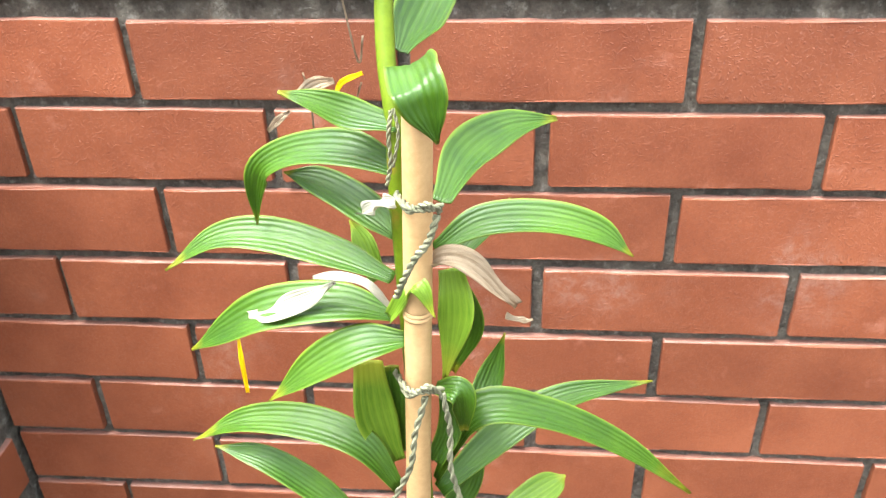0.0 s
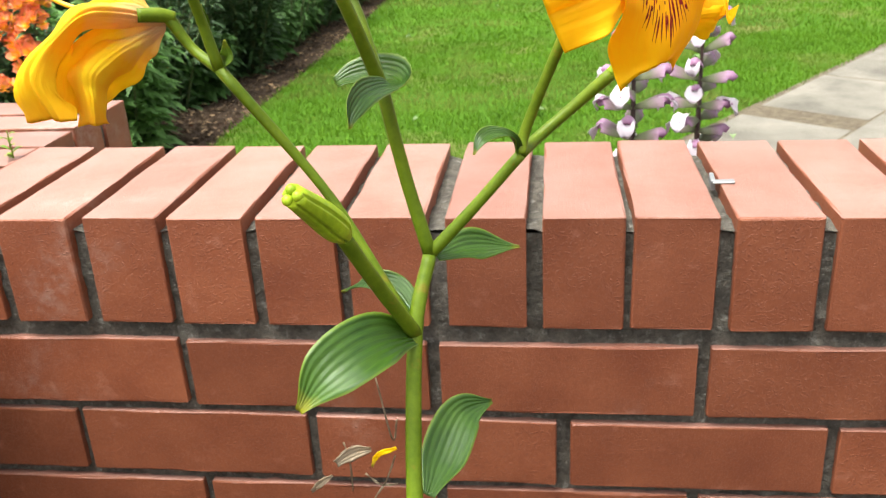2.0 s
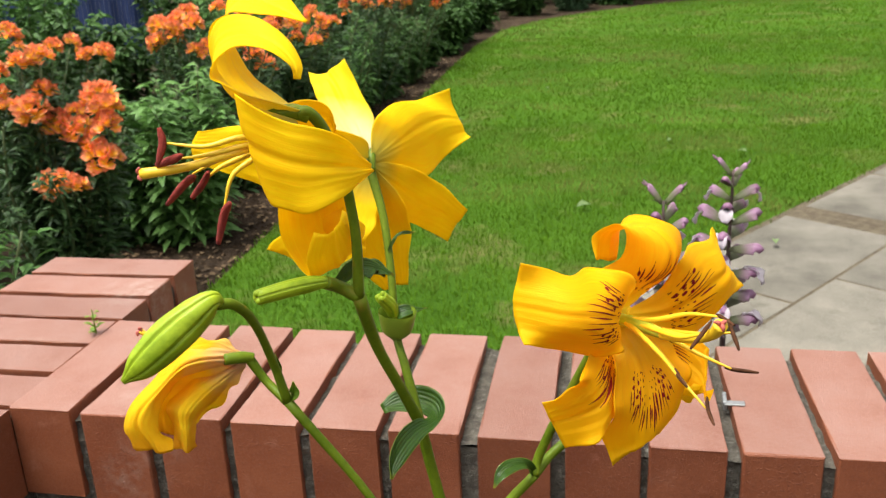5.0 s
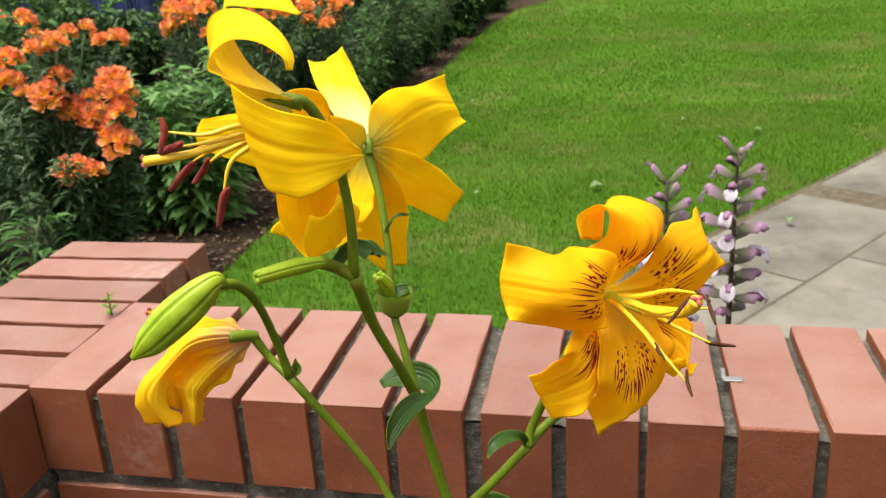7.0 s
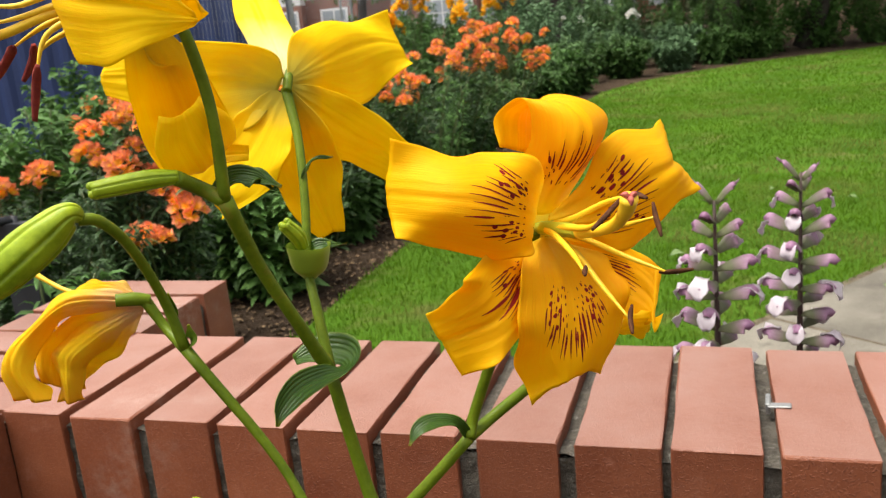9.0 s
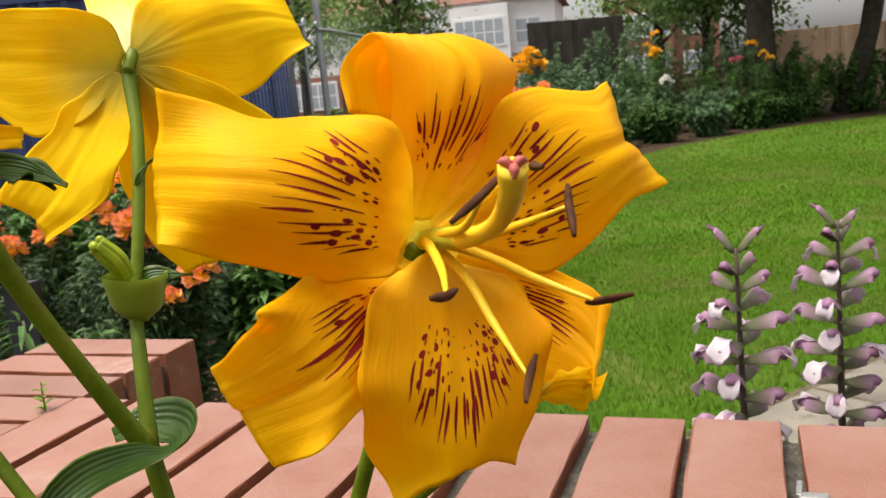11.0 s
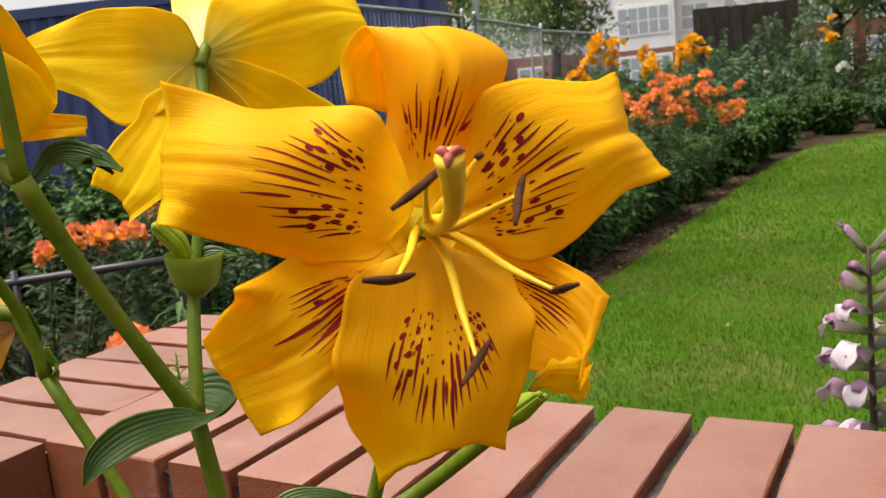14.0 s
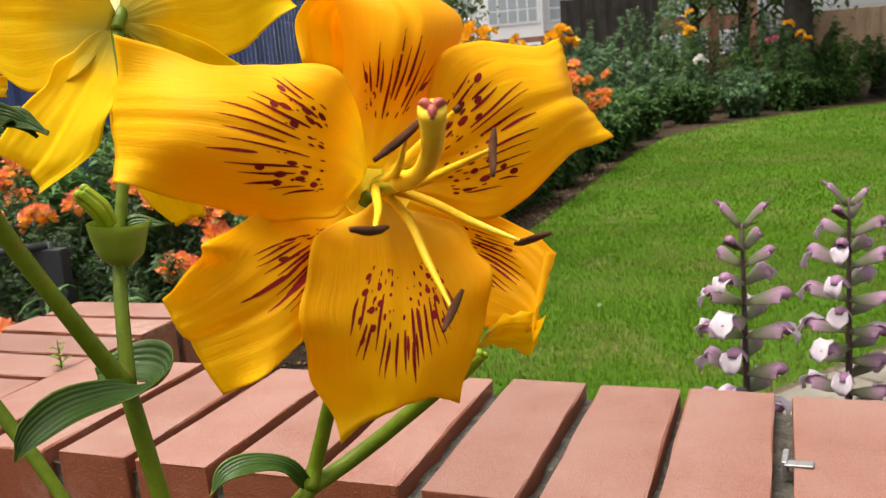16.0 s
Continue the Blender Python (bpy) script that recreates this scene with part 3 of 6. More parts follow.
leaf(lily, "leaf", LEAF, [(0.107, -0.35, 0.793), (0.09, -0.34, 0.802), (0.07, -0.33, 0.809), (0.05, -0.325, 0.812)], [0.0033, 0.0084, 0.0093, 0.0070, 0.0006], [(0.135, -0.538, 0.832)])
leaf(lily, "leaf", LEAF, [(0.104, -0.35, 0.768), (0.075, -0.335, 0.771), (0.037, -0.32, 0.772), (0.005, -0.315, 0.767), (-0.026, -0.315, 0.746)], [0.0035, 0.0091, 0.0101, 0.0075, 0.0006], [(0.167, -0.503, 0.848)])
leaf(lily, "leaf", LEAF, [(0.105, -0.36, 0.754), (0.079, -0.36, 0.76), (0.043, -0.355, 0.751), (0.016, -0.35, 0.734), (-0.007, -0.345, 0.716)], [0.0042, 0.0108, 0.0119, 0.0090, 0.0007], [(0.162, -0.465, 0.871)])
leaf(lily, "leaf", LEAF, [(0.112, -0.37, 0.747), (0.091, -0.375, 0.747), (0.068, -0.375, 0.733), (0.041, -0.375, 0.709)], [0.0037, 0.0095, 0.0106, 0.0079, 0.0006], [(0.129, -0.44, 0.889)])
leaf(lily, "leaf", LEAF, [(0.101, -0.36, 0.634), (0.082, -0.355, 0.661), (0.049, -0.345, 0.666), (0.009, -0.335, 0.656), (-0.026, -0.33, 0.634)], [0.0036, 0.0093, 0.0103, 0.0077, 0.0006], [(0.131, -0.409, 0.903)])
leaf(lily, "leaf", LEAF, [(0.079, -0.35, 0.585), (0.05, -0.345, 0.612), (0.02, -0.34, 0.631), (-0.011, -0.335, 0.635)], [0.0031, 0.0081, 0.0090, 0.0067, 0.0005], [(0.154, -0.386, 0.91)])
leaf(lily, "leaf", LEAF_PALE, [(0.093, -0.33, 0.753), (0.085, -0.32, 0.77), (0.078, -0.315, 0.78)], [0.0046, 0.0058, 0.0006], [(0.17, -0.831, 0.529)])
leaf(lily, "leaf", LEAF_PALE, [(0.099, -0.35, 0.644), (0.089, -0.345, 0.673), (0.086, -0.34, 0.708)], [0.0057, 0.0113, 0.0079], [(0.148, -0.714, 0.684)])
leaf(lily, "leaf", LEAF, [(0.102, -0.345, 0.647), (0.099, -0.34, 0.677), (0.097, -0.335, 0.701)], [0.0038, 0.0075, 0.0045], [(0.128, -0.725, 0.677)])
leaf(lily, "leaf", LEAF, [(0.127, -0.33, 0.8), (0.138, -0.29, 0.806), (0.158, -0.265, 0.81), (0.184, -0.248, 0.807)], [0.0051, 0.0128, 0.0102, 0.0013], [(0.005, -0.579, 0.815)])
leaf(lily, "leaf", LEAF, [(0.124, -0.34, 0.779), (0.146, -0.335, 0.792), (0.175, -0.33, 0.792), (0.203, -0.328, 0.784), (0.221, -0.328, 0.77)], [0.0032, 0.0083, 0.0093, 0.0070, 0.0006], [(-0.019, -0.532, 0.846)])
leaf(lily, "leaf", LEAF_PALE, [(0.134, -0.368, 0.787), (0.136, -0.372, 0.764), (0.13, -0.37, 0.724)], [0.0058, 0.0083, 0.0013], [(0.063, -0.796, 0.602)])
leaf(lily, "leaf", LEAF_PALE, [(0.105, -0.372, 0.761), (0.119, -0.382, 0.787), (0.128, -0.386, 0.773)], [0.0030, 0.0050, 0.0005], [(0.067, -0.492, 0.868)])
leaf(lily, "leaf", LEAF, [(0.136, -0.355, 0.771), (0.142, -0.35, 0.741), (0.132, -0.35, 0.711)], [0.0043, 0.0062, 0.0019], [(0.045, -0.789, 0.612)])
leaf(lily, "leaf", LEAF, [(0.121, -0.35, 0.631), (0.144, -0.36, 0.692), (0.179, -0.355, 0.689), (0.223, -0.345, 0.658), (0.267, -0.335, 0.612)], [0.0029, 0.0096, 0.0091, 0.0072, 0.0005], [(-0.022, -0.427, 0.904)])
leaf(lily, "leaf", LEAF, [(0.122, -0.34, 0.611), (0.158, -0.32, 0.639), (0.194, -0.3, 0.651), (0.248, -0.28, 0.649)], [0.0051, 0.0103, 0.0082, 0.0006], [(-0.036, -0.436, 0.899)])
leaf(lily, "leaf", LEAF, [(0.139, -0.33, 0.652), (0.15, -0.31, 0.673), (0.158, -0.3, 0.698)], [0.0055, 0.0079, 0.0005], [(0.023, -0.754, 0.657)])
leaf(lily, "leaf", LEAF_PALE, [(0.152, -0.34, 0.584), (0.183, -0.32, 0.593), (0.197, -0.31, 0.596)], [0.0033, 0.0084, 0.0094, 0.0070, 0.0006], [(-0.022, -0.386, 0.922)])
leaf(lily, "leaf", LEAF, [(0.125, -0.335, 0.581), (0.138, -0.325, 0.605), (0.148, -0.32, 0.634)], [0.0059, 0.0084, 0.0008], [(0.043, -0.675, 0.736)])
leaf(lily, "leaf", LEAF, [(0.134, -0.31, 0.758), (0.149, -0.3, 0.771), (0.16, -0.29, 0.78)], [0.0041, 0.0059, 0.0012], [(0.017, -0.529, 0.848)])
leaf(lily, "leaf", LEAF, [(0.125, -0.372, 0.719), (0.138, -0.378, 0.721), (0.139, -0.372, 0.691)], [0.0036, 0.0072, 0.0021], [(0.032, -0.435, 0.9)])
leaf(lily, "leaf", LEAF, [(0.123, -0.37, 0.666), (0.131, -0.365, 0.686), (0.127, -0.36, 0.708)], [0.0046, 0.0065, 0.0020], [(0.066, -0.714, 0.697)])
# withered leaves
leaf(lily, "withered_leaf", PAPERY, [(0.118, -0.366, 0.781), (0.131, -0.372, 0.794), (0.144, -0.372, 0.79), (0.156, -0.366, 0.772), (0.163, -0.36, 0.761)], [0.0025, 0.0045, 0.0050, 0.0045, 0.0015], [(0.028, -0.504, 0.863)], cup=0.9, ruffle=0.003, label="papery brown curled dead leaf")
leaf(lily, "withered_leaf", PAPERY, [(0.159, -0.362, 0.757), (0.166, -0.36, 0.753), (0.172, -0.358, 0.752)], [0.0015, 0.0015, 0.0008], [(-0.006, -0.477, 0.879)])
leaf(lily, "withered_leaf", BLEACHED, [(0.105, -0.366, 0.763), (0.095, -0.368, 0.777), (0.082, -0.366, 0.78), (0.068, -0.362, 0.776)], [0.0013, 0.0021, 0.0026, 0.0008], [(0.119, -0.491, 0.863)], label="bleached white withered leaf edge")
leaf(lily, "withered_leaf", BLEACHED, [(0.079, -0.364, 0.775), (0.065, -0.362, 0.764), (0.047, -0.358, 0.752), (0.03, -0.352, 0.745)], [0.0020, 0.0047, 0.0068, 0.0014], [(0.158, -0.464, 0.872)], ruffle=0.002)
leaf(lily, "withered_leaf", BLEACHED, [(0.092, -0.352, 0.806), (0.101, -0.358, 0.814), (0.109, -0.36, 0.817)], [0.0018, 0.0035, 0.0021], [(0.096, -0.533, 0.841)], ruffle=0.003)
leaf(lily, "withered_leaf", PETAL_YELLOW, [(0.014, -0.33, 0.717), (0.014, -0.332, 0.699), (0.014, -0.332, 0.675)], [0.0005, 0.0014, 0.0010], [(0.177, -0.435, 0.883)])
# leaves high on the plant
leaf(lily, "leaf", LEAF, [(0.104, -0.296, 0.955), (0.088, -0.318, 0.963), (0.07, -0.338, 0.958), (0.056, -0.349, 0.943)], [0.0051, 0.0145, 0.0138, 0.0022], [(0.2, -0.742, 0.639)])
leaf(lily, "leaf", LEAF, [(0.103, -0.285, 0.964), (0.092, -0.272, 0.971), (0.076, -0.266, 0.97), (0.058, -0.26, 0.962)], [0.0049, 0.0069, 0.0042, 0.0007], [(0.133, -0.633, 0.763)], ruffle=0.003)
leaf(lily, "leaf", LEAF, [(0.109, -0.316, 0.87), (0.114, -0.292, 0.876), (0.123, -0.265, 0.887), (0.139, -0.251, 0.887)], [0.0038, 0.0128, 0.0115, 0.0013], [(0.084, -0.855, 0.513)])
leaf(lily, "leaf", LEAF, [(0.114, -0.268, 0.987), (0.131, -0.25, 0.985), (0.156, -0.237, 0.979)], [0.0034, 0.0097, 0.0010], [(0.075, -0.7, 0.711)])
leaf(lily, "leaf", LEAF, [(0.1595, -0.2555, 1.038), (0.1555, -0.263, 1.0495), (0.1485, -0.272, 1.0545), (0.1425, -0.28, 1.0535), (0.1385, -0.2855, 1.0475)], [0.002, 0.0036, 0.0042, 0.0036, 0.0008], [(0.049, -0.606, 0.794)])
leaf(lily, "leaf", LEAF, [(0.0675, -0.2545, 1.0765), (0.0755, -0.2495, 1.0795), (0.0865, -0.2475, 1.0805), (0.0975, -0.2515, 1.08), (0.1025, -0.2595, 1.078), (0.1005, -0.268, 1.0775), (0.0955, -0.278, 1.0795), (0.0905, -0.2945, 1.08), (0.087, -0.3075, 1.0755), (0.0865, -0.3145, 1.069)], [0.003, 0.0066, 0.0088, 0.0086, 0.0062, 0.0048, 0.0056, 0.0066, 0.005, 0.0006], [(0.1, -0.75, 0.6), (0.1, -0.75, 0.6), (0, -0.75, 0.6), (-0.3, -0.6, 0.7), (-0.3, -0.3, 0.9), (-0.1, -0.5, 0.85), (0.4, -0.6, 0.7), (0.6, -0.5, 0.65), (0.7, -0.45, 0.5), (0.8, -0.5, 0.3)], ruffle=0.0010, label="twisted green leaf wrapped round the stem")
cup_leaf([(.0755, -.240, 1.1175), (.076, -.240, 1.1225), (.0765, -.240, 1.129), (.077, -.240, 1.1355)], [0.0035, 0.0086, 0.0106, 0.0120])
leaf(lily, "leaf", LEAF, [(0.069, -0.235, 1.123), (0.079, -0.235, 1.133), (0.092, -0.225, 1.132)], [0.0038, 0.0043, 0.0004], [(0.151, -0.572, 0.806)])
leaf(lily, "leaf", LEAF, [(0.057, -0.292, 1.173), (0.066, -0.287, 1.181), (0.076, -0.281, 1.179), (0.08, -0.276, 1.172)], [0.0026, 0.0043, 0.0038, 0.0004], [(0.648, -0.568, 0.507)])
leaf(lily, "leaf", LEAF, [(0.073, -0.288, 1.177), (0.076, -0.28, 1.179), (0.085, -0.276, 1.173)], [0.0027, 0.0045, 0.0009], [(0.175, -0.589, 0.789)])
leaf(lily, "leaf", LEAF, [(0.069, -0.222, 1.167), (0.074, -0.218, 1.176), (0.084, -0.212, 1.177)], [0.0006, 0.0011, 0.0003], [(0.161, -0.607, 0.778)])
leaf(lily, "leaf", LEAF_PALE, [(0.012, -0.266, 1.085), (0.018, -0.27, 1.093), (0.019, -0.272, 1.102)], [0.0025, 0.0036, 0.0007], [(0.215, -0.514, 0.83)])
leaf(lily, "leaf", LEAF_PALE, [(0.009, -0.268, 1.101), (0.01, -0.27, 1.11), (0.01, -0.272, 1.119)], [0.0015, 0.0021, 0.0004], [(0.228, -0.523, 0.821)])
# the flower that faces the path
facing = blossom("flower", [(.1955, -.2635, 1.1425), (.1985, -.2665, 1.1455), (.201, -.269, 1.148)], [0.003, 0.0034, 0.0022])
broad_petal(facing, PETAL, [(0.1938, -0.2669, 1.1598), (0.1929, -0.2701, 1.1748), (0.2041, -0.2853, 1.1898), (0.2063, -0.2903, 1.2027), (0.1995, -0.2879, 1.2092), (0.1895, -0.2844, 1.2011), (0.1904, -0.2858, 1.189)], [(0.2039, -0.271, 1.1558), (0.2141, -0.2824, 1.1705), (0.2256, -0.2935, 1.1855), (0.2276, -0.2914, 1.1985), (0.2165, -0.2867, 1.2069), (0.1994, -0.2814, 1.2029), (0.1962, -0.279, 1.1861)], [(0.2139, -0.2669, 1.1598), (0.2232, -0.2631, 1.175), (0.2316, -0.2705, 1.1875), (0.2331, -0.2662, 1.1978), (0.2246, -0.2721, 1.2063), (0.2055, -0.268, 1.2047), (0.2012, -0.27, 1.1829)], 2, marks=(0.47, 0.20, 12, 1, 0.8, 0.00034))
broad_petal(facing, PETAL, [(0.203, -0.2629, 1.1499), (0.2263, -0.2539, 1.1421), (0.2446, -0.2499, 1.1319), (0.2529, -0.2522, 1.1264), (0.2511, -0.2571, 1.1265)], [(0.2029, -0.2668, 1.1449), (0.221, -0.2556, 1.1308), (0.2381, -0.2554, 1.1217), (0.2495, -0.2635, 1.1146), (0.251, -0.2744, 1.1052)], [(0.2018, -0.2628, 1.1388), (0.2129, -0.2574, 1.1124), (0.2302, -0.261, 1.1035), (0.2458, -0.2672, 1.1048), (0.2552, -0.273, 1.1118)], 4, 0.0016, marks=(0.72, 0.28, 12, 2, 0.75, 0.00031))
broad_petal(facing, PETAL, [(0.1971, -0.2675, 1.155), (0.1913, -0.3035, 1.1518), (0.1865, -0.3317, 1.147), (0.1814, -0.3343, 1.1405), (0.1673, -0.3318, 1.1301)], [(0.197, -0.2666, 1.146), (0.1983, -0.279, 1.1409), (0.2012, -0.302, 1.1369), (0.1954, -0.3247, 1.1273), (0.1717, -0.3288, 1.1178)], [(0.2058, -0.267, 1.142), (0.2054, -0.2851, 1.1295), (0.2033, -0.3098, 1.1197), (0.1952, -0.3294, 1.1104), (0.1781, -0.3254, 1.1023)], 6, marks=(0.70, 0.27, 14, 2, 0.92, 0.0004), cluster=True)
broad_petal(facing, PETAL, [(0.2029, -0.275, 1.161), (0.2114, -0.2959, 1.1795), (0.2019, -0.2978, 1.1881), (0.1868, -0.298, 1.1886), (0.1777, -0.3118, 1.1902), (0.1568, -0.3211, 1.1999)], [(0.2021, -0.2748, 1.1548), (0.2045, -0.2926, 1.1604), (0.2013, -0.3112, 1.1673), (0.1919, -0.325, 1.174), (0.1769, -0.3303, 1.177), (0.1527, -0.3224, 1.1772)], [(0.199, -0.2777, 1.1508), (0.2054, -0.3005, 1.1475), (0.1994, -0.3111, 1.1471), (0.1855, -0.3146, 1.1491), (0.1704, -0.3236, 1.1561), (0.1585, -0.333, 1.1623)], 1, marks=(0.63, 0.25, 15, 7, 1.12, 0.00039))
broad_petal(facing, PETAL, [(0.2076, -0.2744, 1.1563), (0.2235, -0.2816, 1.1712), (0.2322, -0.2822, 1.1872), (0.2381, -0.2689, 1.1912), (0.2484, -0.25, 1.1881), (0.2546, -0.2345, 1.1906)], [(0.208, -0.2753, 1.1537), (0.2278, -0.2797, 1.1571), (0.242, -0.2762, 1.1641), (0.2517, -0.2687, 1.1699), (0.2603, -0.2568, 1.1731), (0.2603, -0.2406, 1.1734)], [(0.2089, -0.2749, 1.1519), (0.2263, -0.2767, 1.1455), (0.2405, -0.2733, 1.1399), (0.2484, -0.2648, 1.1445), (0.262, -0.2548, 1.1567), (0.2714, -0.2421, 1.1593)], 3, marks=(0.66, 0.24, 14, 6, 1.1, 0.00038))
broad_petal(facing, PETAL, [(0.1983, -0.2706, 1.143), (0.2013, -0.3053, 1.1423), (0.2021, -0.32, 1.1245), (0.1979, -0.3123, 1.1041), (0.1985, -0.304, 1.0890), (0.2015, -0.307, 1.0818)], [(0.2059, -0.2746, 1.147), (0.2143, -0.2829, 1.1364), (0.2203, -0.2946, 1.1203), (0.2214, -0.2999, 1.1054), (0.2207, -0.3001, 1.0952), (0.2193, -0.2993, 1.0917)], [(0.2082, -0.2679, 1.1442), (0.2308, -0.272, 1.1362), (0.2415, -0.2804, 1.1237), (0.2376, -0.2804, 1.1087), (0.2309, -0.2807, 1.0932), (0.2279, -0.2778, 1.0836)], 5, 0.0014, marks=(0.84, 0.28, 17, 8, 0.94, 0.00038), cluster=True)
broad_petal(facing, PETAL_YELLOW, [(0.2347, -0.2675, 1.1041), (0.2407, -0.2675, 1.1091), (0.2467, -0.2675, 1.1101), (0.2517, -0.2675, 1.1121)], [(0.2317, -0.2655, 1.1001), (0.2397, -0.2675, 1.1041), (0.2467, -0.2665, 1.1041), (0.2497, -0.2625, 1.1051)], [(0.2267, -0.2575, 1.0951), (0.2357, -0.2575, 1.0961), (0.2437, -0.2575, 1.0941), (0.2477, -0.2575, 1.0971)], 17, 0.0008, 0.0001)
part("throat", tube(bmesh.new(), [(0.1985, -0.2665, 1.146), (0.2005, -0.2688, 1.1476), (0.2025, -0.271, 1.149), (0.204, -0.2726, 1.1502)], [0.002, 0.0075, 0.0102, 0.0112], 24, 12, 0.04, caps=False), PETAL, facing)
part("ovary", tube(bmesh.new(), [(0.2028, -0.27, 1.1499), (0.2143, -0.285, 1.1529), (0.2248, -0.3, 1.1554)], [0.0030, 0.0036, 0.0026], 12, 8, 0.05, 6, 0.12), OVARY, facing)
stamen(facing, [(0.2053, -0.274, 1.1509), (0.2213, -0.29, 1.1439), (0.2333, -0.306, 1.1349), (0.2453, -0.322, 1.1269)], (0.2461, -0.3165, 1.1301), (0.2477, -0.3345, 1.1254))
stamen(facing, [(0.2053, -0.274, 1.1509), (0.2243, -0.283, 1.1479), (0.243, -0.2978, 1.1441), (0.2589, -0.305, 1.1399)], (0.2559, -0.3013, 1.1387), (0.269, -0.3155, 1.1441))
stamen(facing, [(0.2053, -0.274, 1.1509), (0.2138, -0.293, 1.1519), (0.2233, -0.312, 1.1499), (0.2308, -0.331, 1.1476)], (0.233, -0.3465, 1.1514), (0.2298, -0.321, 1.1471))
stamen(facing, [(0.2053, -0.274, 1.1509), (0.2233, -0.289, 1.1529), (0.2413, -0.306, 1.1589), (0.2559, -0.315, 1.1644)], (0.2546, -0.3085, 1.1684), (0.2581, -0.3225, 1.1589))
stamen(facing, [(0.2053, -0.274, 1.1509), (0.2193, -0.295, 1.1559), (0.2314, -0.315, 1.1609), (0.2403, -0.329, 1.1694)], (0.2348, -0.3355, 1.1649), (0.2448, -0.3245, 1.1744))
stamen(facing, [(0.2053, -0.274, 1.1509), (0.2213, -0.291, 1.1589), (0.2363, -0.303, 1.1679), (0.2498, -0.32, 1.1744)], (0.2539, -0.33, 1.1749), (0.2478, -0.3165, 1.1741))
style(facing, [(0.2248, -0.3, 1.1554), (0.2333, -0.3095, 1.1579), (0.2407, -0.3185, 1.1624), (0.2458, -0.3265, 1.1689), (0.248, -0.3311, 1.1754)], [0.003, 0.0022, 0.0024, 0.0028, 0.0034])
# the flower seen from behind
averted = blossom("flower", [(.056, -.2, 1.212), (.055, -.195, 1.218), (.054, -.188, 1.224)], [0.0026, 0.0027, 0.0024])
broad_petal(averted, PETAL_PALE, [(0.051, -0.196, 1.215), (0.037, -0.189, 1.227), (0.02, -0.177, 1.247), (0.011, -0.166, 1.258), (0.006, -0.156, 1.266)], [(0.053, -0.196, 1.216), (0.047, -0.188, 1.231), (0.035, -0.176, 1.247), (0.026, -0.166, 1.259), (0.018, -0.156, 1.266)], [(0.056, -0.196, 1.215), (0.057, -0.19, 1.225), (0.053, -0.176, 1.24), (0.042, -0.166, 1.257), (0.032, -0.159, 1.275)], 11, 0.001, 0.00008)
broad_petal(averted, PETAL_YELLOW, [(0.055, -0.196, 1.219), (0.056, -0.187, 1.24), (0.065, -0.165, 1.247), (0.078, -0.145, 1.246), (0.094, -0.133, 1.251)], [(0.055, -0.196, 1.217), (0.069, -0.18, 1.225), (0.08, -0.16, 1.231), (0.091, -0.145, 1.233), (0.101, -0.135, 1.23)], [(0.056, -0.195, 1.215), (0.064, -0.183, 1.211), (0.082, -0.159, 1.198), (0.094, -0.145, 1.209), (0.109, -0.137, 1.219)], 12, 0.0014, 0.00008)
broad_petal(averted, PETAL_YELLOW, [(0.056, -0.195, 1.215), (0.068, -0.183, 1.212), (0.084, -0.166, 1.2), (0.096, -0.153, 1.185), (0.107, -0.146, 1.17)], [(0.055, -0.195, 1.213), (0.067, -0.18, 1.196), (0.078, -0.164, 1.181), (0.089, -0.152, 1.17), (0.099, -0.145, 1.16)], [(0.053, -0.195, 1.21), (0.054, -0.18, 1.179), (0.071, -0.162, 1.165), (0.08, -0.151, 1.157), (0.092, -0.145, 1.147)], 13, 0.0014, 0.00008)
broad_petal(averted, PETAL_YELLOW, [(0.047, -0.194, 1.211), (0.032, -0.186, 1.184), (0.031, -0.18, 1.156), (0.041, -0.179, 1.135), (0.052, -0.175, 1.121)], [(0.052, -0.194, 1.21), (0.05, -0.186, 1.186), (0.053, -0.18, 1.161), (0.058, -0.178, 1.141), (0.061, -0.174, 1.125)], [(0.057, -0.194, 1.211), (0.071, -0.187, 1.19), (0.074, -0.18, 1.167), (0.071, -0.178, 1.144), (0.069, -0.174, 1.126)], 14, 0.001, 0.00008)
broad_petal(averted, PETAL_YELLOW, [(0.046, -0.196, 1.214), (0.028, -0.203, 1.203), (0.016, -0.211, 1.188), (-0.005, -0.214, 1.171), (-0.013, -0.212, 1.163)], [(0.051, -0.196, 1.211), (0.039, -0.203, 1.192), (0.027, -0.211, 1.173), (0.017, -0.215, 1.16), (0.007, -0.213, 1.154)], [(0.058, -0.197, 1.209), (0.061, -0.208, 1.192), (0.057, -0.214, 1.176), (0.044, -0.215, 1.16), (0.013, -0.216, 1.144)], 15, 0.001, 0.00008)
broad_petal(averted, PETAL_YELLOW, [(0.054, -0.197, 1.22), (0.054, -0.208, 1.234), (0.02, -0.206, 1.242), (-0.013, -0.205, 1.242), (-0.054, -0.202, 1.237)], [(0.05, -0.196, 1.215), (0.03, -0.2, 1.219), (0.003, -0.204, 1.221), (-0.024, -0.206, 1.224), (-0.059, -0.204, 1.227)], [(0.047, -0.195, 1.21), (0.036, -0.202, 1.196), (0.01, -0.205, 1.189), (-0.018, -0.205, 1.204), (-0.058, -0.204, 1.217)], 16, 0.001, 0.00008)
